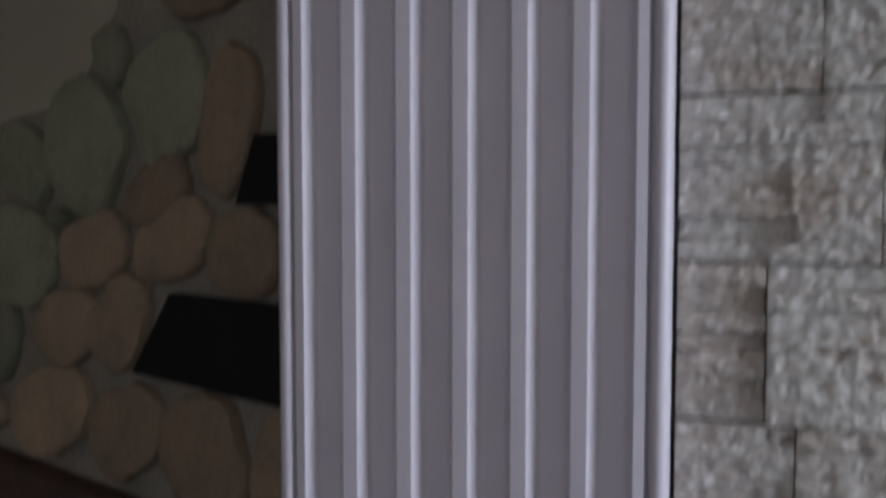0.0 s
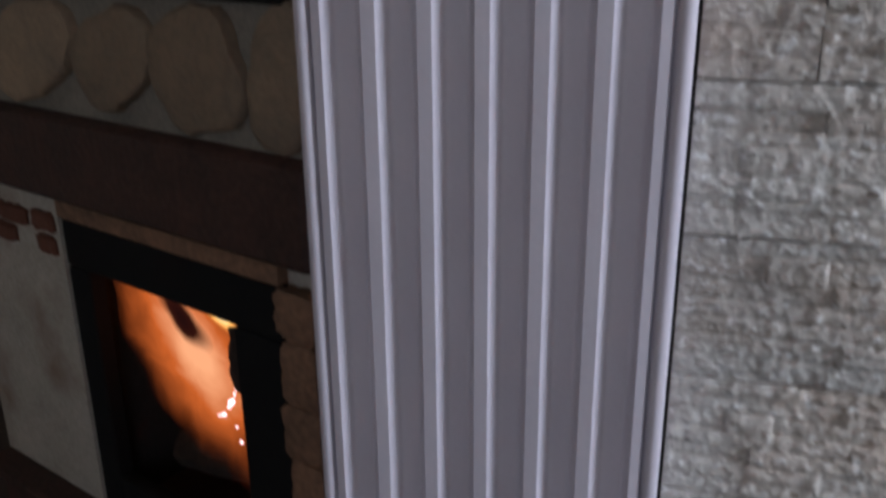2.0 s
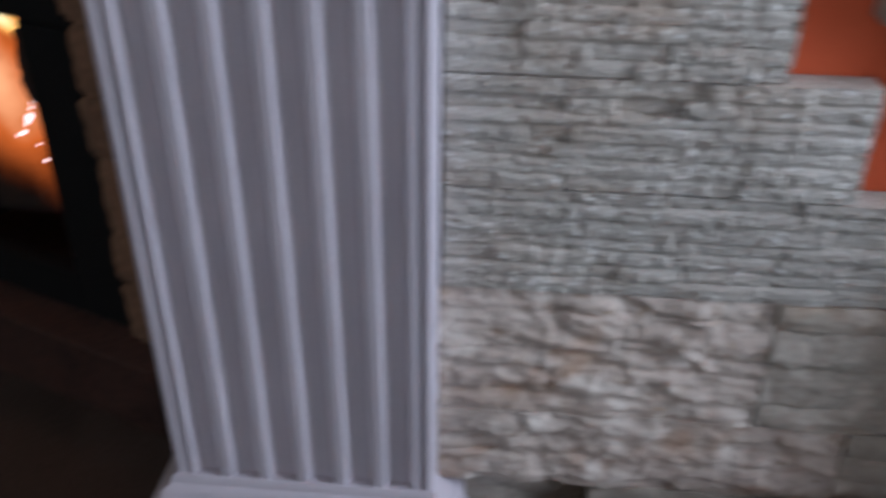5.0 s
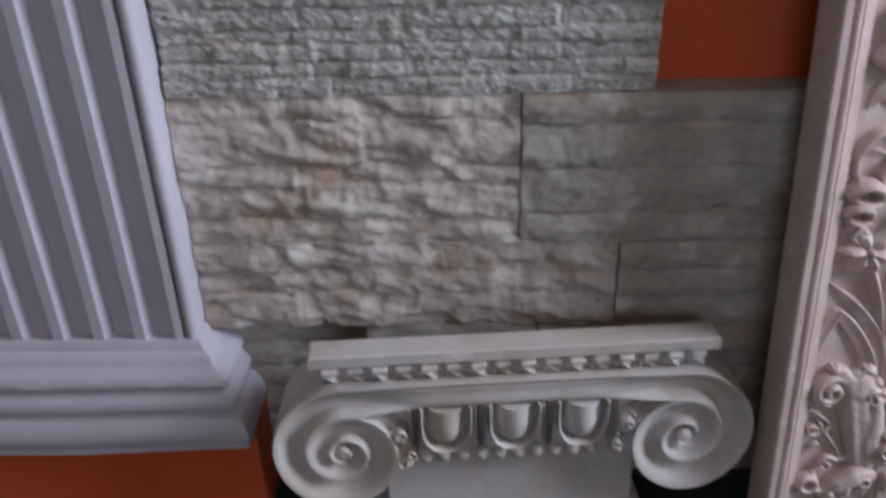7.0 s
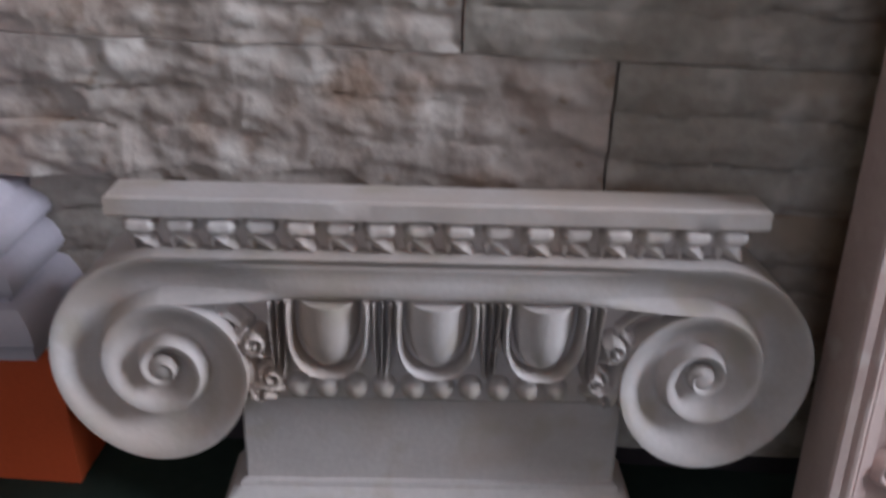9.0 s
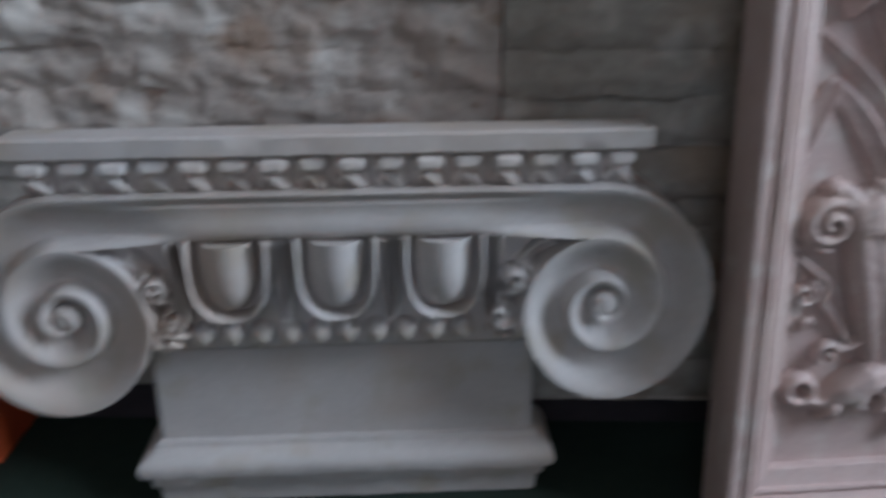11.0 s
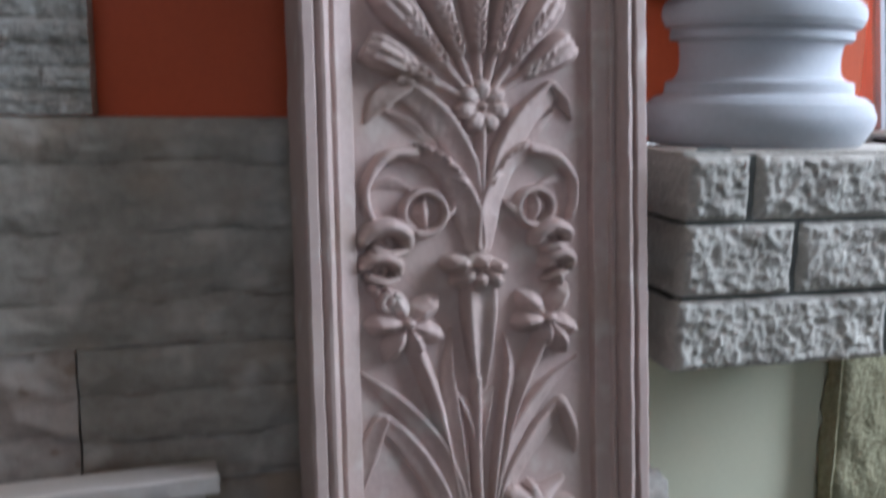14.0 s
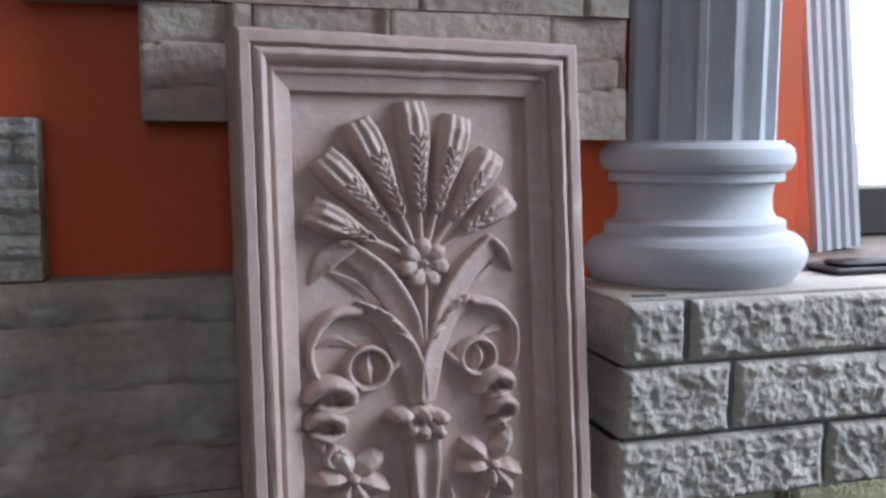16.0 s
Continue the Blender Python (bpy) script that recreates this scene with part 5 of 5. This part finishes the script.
def stone_face(x0, x1, z0, z1, style, seed, back=0.0, out=0.0, notched=False):
    """One split-faced tile: strips of broken stone at uneven depths, with its edges carried back to the wall."""
    rnd = random.Random(seed)
    strip, length, spread, lean, broad, grain = STYLE[style]
    step = 0.0021 if style == "fine" else 0.0024
    nx, nz = max(6, int((x1 - x0) / step)), max(6, int((z1 - z0) / step))
    count = max(2, round((z1 - z0) / strip))
    cuts = [0.0] + sorted((i + rnd.uniform(-0.22, 0.22)) / count for i in range(1, count)) + [1.0]
    blocks, offs = [], []
    for _ in range(count):
        xs = [0.0]
        while xs[-1] < x1 - x0:
            xs.append(xs[-1] + length * rnd.uniform(0.4, 1.7))
        blocks.append(xs)
        offs.append([rnd.uniform(-1, 1) - (2.0 if style == "fine" and rnd.random() < 0.04 else 0) for _ in xs])
    o = seed * 3.17
    flat = 0.018 if style == "fine" else 0.0
    rows = []
    for j in range(nz + 1):
        v = j / nz
        z = z0 + (z1 - z0) * v
        row = []
        for i in range(nx + 1):
            x = x0 + (x1 - x0) * i / nx
            wob = (0.05 if style == "fine" else 0.16) / count * noise.noise((x * 22 + o, z * 5, 2.0))
            vv = min(0.9999, max(0.0, v + wob))
            k = max(q for q in range(count) if cuts[q] <= vv)
            f = (vv - cuts[k]) / (cuts[k + 1] - cuts[k])
            u = x - x0
            b = max(q for q in range(len(blocks[k])) if blocks[k][q] <= u + 1e-9)
            nxt = blocks[k][b + 1] if b + 1 < len(blocks[k]) else 9
            gap = min(u - blocks[k][b], nxt - u)
            h = offs[k][b] * spread
            h += lean * (0.62 - abs(f - 0.45) ** 1.3 * 1.6)
            # clefts run mostly level: noise is stretched along x
            h += broad * noise.fractal((x * 17 + o, z * 44 + k * 3.1, o * 0.3), 0.85, 2.1, 3)
            fade = 1.0 if style == "rock" else 0.0
            if style == "mixed":
                fade = min(1.0, max(0.0, (x0 + 0.105 + 0.030 * noise.noise((z * 30, 3.0, o)) - x) / 0.05))
            if fade > 0:
                spot = Vector((x * 26 + 0.5 * noise.noise((x * 40, z * 40, o)) + o, z * 40 + 0.4 * noise.noise((x * 35, z * 30, o + 4)) + x * 8, o))
                h += fade * facets(spot, 5.3, 0.0125, 0.0055, 0.12, 7.0)
            if style in ("rock", "ledge"):
                h += broad * 0.6 * (abs(noise.noise((x * 30 + o, z * 60 + x * 12, 8.0))) - 0.35)
            h += grain * noise.fractal((x * (95 if style == 'fine' else 120) + o, z * 200, 5.0), 0.6, 2.0, 2)
            edge = min(f, 1 - f) * (cuts[k + 1] - cuts[k]) * (z1 - z0)
            deep = 0.0016 + 0.0016 * noise.noise((x * 25 + o, k * 2.0, 1.0))
            if style == "rock":
                deep = max(0.0, 0.0030 * noise.noise((x * 14 + o, k * 2.0, 1.0)))
            elif style == "fine":
                deep += 0.0002
            if edge < 0.0026 and 0 < j < nz:
                h -= deep * (1 - edge / 0.0026)
            if gap < 0.0028 and style in ("fine", "ledge"):
                h -= deep * (0.45 if style == 'fine' else 1.0) * (1 - gap / 0.0028)
            if notched and k % 2 and x1 - x < 0.016:
                h -= 0.010 * (1 - (x1 - x) / 0.016)
            row.append((x, -h - out, z))
        rows.append(row)
    rows = [[(x, back, z) for x, y, z in rows[0]]] + rows + [[(x, back, z) for x, y, z in rows[-1]]]
    rows = [[(r[0][0], back, r[0][2])] + r + [(r[-1][0], back, r[-1][2])] for r in rows]
    return Geo().grid(rows)


def tile(x0, x1, z0, z1, style, seed, mat, parent=None, out=0.0, notched=False):
    gx, gz = (0.0006, 0.0011) if style == "fine" else (0.0009, 0.0005)
    ob = part("stone_tile", stone_face(x0 + gx, x1 - gx, z0 + gz, z1 - gz, style, seed, FACE - 0.001, out, notched), mat, parent or wall_north, "", 55)
    return ob


# Near-black strip set back in the gap, coloured to read as its dark depth.
part("joint", Geo().box(0.1476, 0.1550, 0.008, FACE - 0.002, 0.40, 2.3), SOOT_BLACK, wall_north, "dark strip backing the open joint beside the pilaster")
TOP_ROWS = [0.530, 0.644, 0.756, 0.867, 0.988, 1.108, 1.228, 1.343, 1.462, 1.580, 1.700, 1.820]
ENDS = [0.611, 0.531, 0.448, 0.452, 0.450, 0.448, 0.452, 0.450, 0.448, 0.450, 0.452]
JOINTS = [None, None, None, None, None, 0.233, 0.212, 0.285, 0.245, 0.29, 0.22]
for i, end in enumerate(ENDS):
    z0, z1 = TOP_ROWS[i], TOP_ROWS[i + 1]
    cut = [0.1503] + ([JOINTS[i]] if JOINTS[i] else []) + [end]
    for k in range(len(cut) - 1):
        tile(cut[k], cut[k + 1], z0, z1, "fine", 10 + 3 * i + k, TRAV, None, (0.0045 if i == 6 else 0.0010) * k, i == 6 and k == 0)
tile(0.1480, 0.487, 0.369, 0.530, "rock", 71, SLATE)
tile(0.487, 0.770, 0.369, 0.530, "mixed", 72, SMOOTH_SHADED)
tile(0.770, 0.983, 0.369, 0.530, "smooth", 73, SMOOTH_SHADED)
tile(0.1480, 0.591, 0.265, 0.369, "rock", 74, SLATE)
tile(0.591, 0.790, 0.265, 0.369, "smooth", 75, SMOOTH_SHADED)
tile(0.790, 0.983, 0.265, 0.369, "smooth", 76, SMOOTH_SHADED)
tile(0.166, 0.322, 0.158, 0.265, "smooth", 81, SMOOTH_SHADED, None, -0.020)
tile(0.322, 0.510, 0.158, 0.265, "smooth", 77, SMOOTH_SHADED)
tile(0.510, 0.790, 0.158, 0.265, "smooth", 78, SMOOTH_SHADED)
tile(0.194, 0.322, 0.050, 0.158, "smooth", 82, SMOOTH_SHADED, None, -0.020)
tile(0.322, 0.410, 0.050, 0.158, "smooth", 79, SMOOTH_SHADED)
tile(0.410, 0.790, 0.050, 0.158, "smooth", 80, SMOOTH_SHADED)
for i, (z0, z1, a, cuts) in enumerate(((0.641, 0.724, 0.679, (0.757, 0.857, 0.985)), (0.724, 0.810, 0.601, (0.73, 0.88)), (0.810, 0.895, 0.515, (0.69, 0.86)), (0.895, 0.980, 0.470, (0.64, 0.84)), (0.980, 1.065, 0.470, (0.67, 0.88)))):
    xs = [a, *cuts, 1.051]
    for k in range(len(xs) - 1):
        tile(xs[k], xs[k + 1], 0.628 if k == 3 and i == 0 else z0, z1, "ledge", 100 + 7 * i + k, LEDGE)


# ---------------------------------------------------------------- brick shelf under the column
shelf = thing("brick_shelf", pose(0, 0, 0.341), "grey split-face brick shelf with recessed dark joints", "brick shelf")
part("core", Geo().box(1.0275, 1.34, -0.0545, 0.034, 0.004, 0.163).box(1.0275, 1.34, 0.034, NICHE - 0.001, 0.004, 0.148), MORTAR, shelf, "dark grey mortar")
part("crack", Geo().box(1.034, 1.062, -0.0525, -0.050, 0.1672, 0.1692), MORTAR, shelf, "dark crack along the top edge")
part("top_slab", Geo().box(1.022, 1.34, -0.053, 0.034, 0.1635, 0.1675, 0.001), SPLIT, shelf, "pale levelled top")


def split_brick(x0, x1, z0, z1, seed, left=False):
    """A brick with a broken front and sawn ends; at the corner it returns along the side."""
    step, o, rows = 0.0014, seed * 5.3, []
    nx, nz = max(5, int((x1 - x0) / step)), max(5, int((z1 - z0) / step))
    for j in range(nz + 1):
        row = []
        for i in range(nx + 1):
            u, v = i / nx, j / nz
            x, z = x0 + (x1 - x0) * u, z0 + (z1 - z0) * v
            e = min(u * (x1 - x0), (1 - u) * (x1 - x0), v * (z1 - z0), (1 - v) * (z1 - z0))
            spot = Vector((x * 1.0 + 0.003 * noise.noise((x * 150, z * 150, o)), z * 1.25, o * 0.01))
            chip = facets(spot * 120, 3.7, 0.0046, 0.0021, 0.0, 18.0)
            h = 0.0065 * min(1.0, e / 0.005) ** 0.5 + (chip + 0.0030 * noise.fractal((x * 38 + o, z * 38, o), 0.8, 2.1, 3) + 0.0006 * noise.noise((x * 420, z * 420, o))) * min(1, e / 0.004 + 0.25)
            row.append((x + (0.002 * noise.noise((z * 90, o, 1.0)) if u in (0, 1) else 0), -0.055 - h, z))
        rows.append(row)
    rows = [[(p[0], -0.047, p[2]) for p in rows[0]]] + rows + [[(p[0], -0.047, p[2]) for p in rows[-1]]]
    rows = [[(r[0][0], NICHE - 0.004 if left else -0.047, r[0][2])] + r + [(r[-1][0], -0.047, r[-1][2])] for r in rows]
    return Geo().grid(rows)


COURSES = [(0.1155, 0.1640, (1.025, 1.0785, 1.34)), (0.0576, 0.1122, (1.024, 1.1205, 1.34)), (0.0, 0.0542, (1.021, 1.2110, 1.34))]
for i, (z0, z1, xs) in enumerate(COURSES):
    for k in range(2):
        part("brick", split_brick(xs[k] + (0.003 if k else 0), xs[k + 1] - 0.003, z0, z1, 7 * i + k + 1, k == 0), SPLIT, shelf, "", 50)


solid("stone_block", rough_block(0.992, 1.043, -0.034, 0.040, 0.105, 0.240, 3), SPLIT, "pale rough stone offcut behind the relief panel", "stone block", smooth=60)
solid("stone_block", rough_block(1.284, 1.43, 0.078, NICHE - 0.002, 0.070, 0.312, 5, 18, 0.006), MOSS, "yellowish rough stone slab against the yellow wall", "stone block", smooth=60)
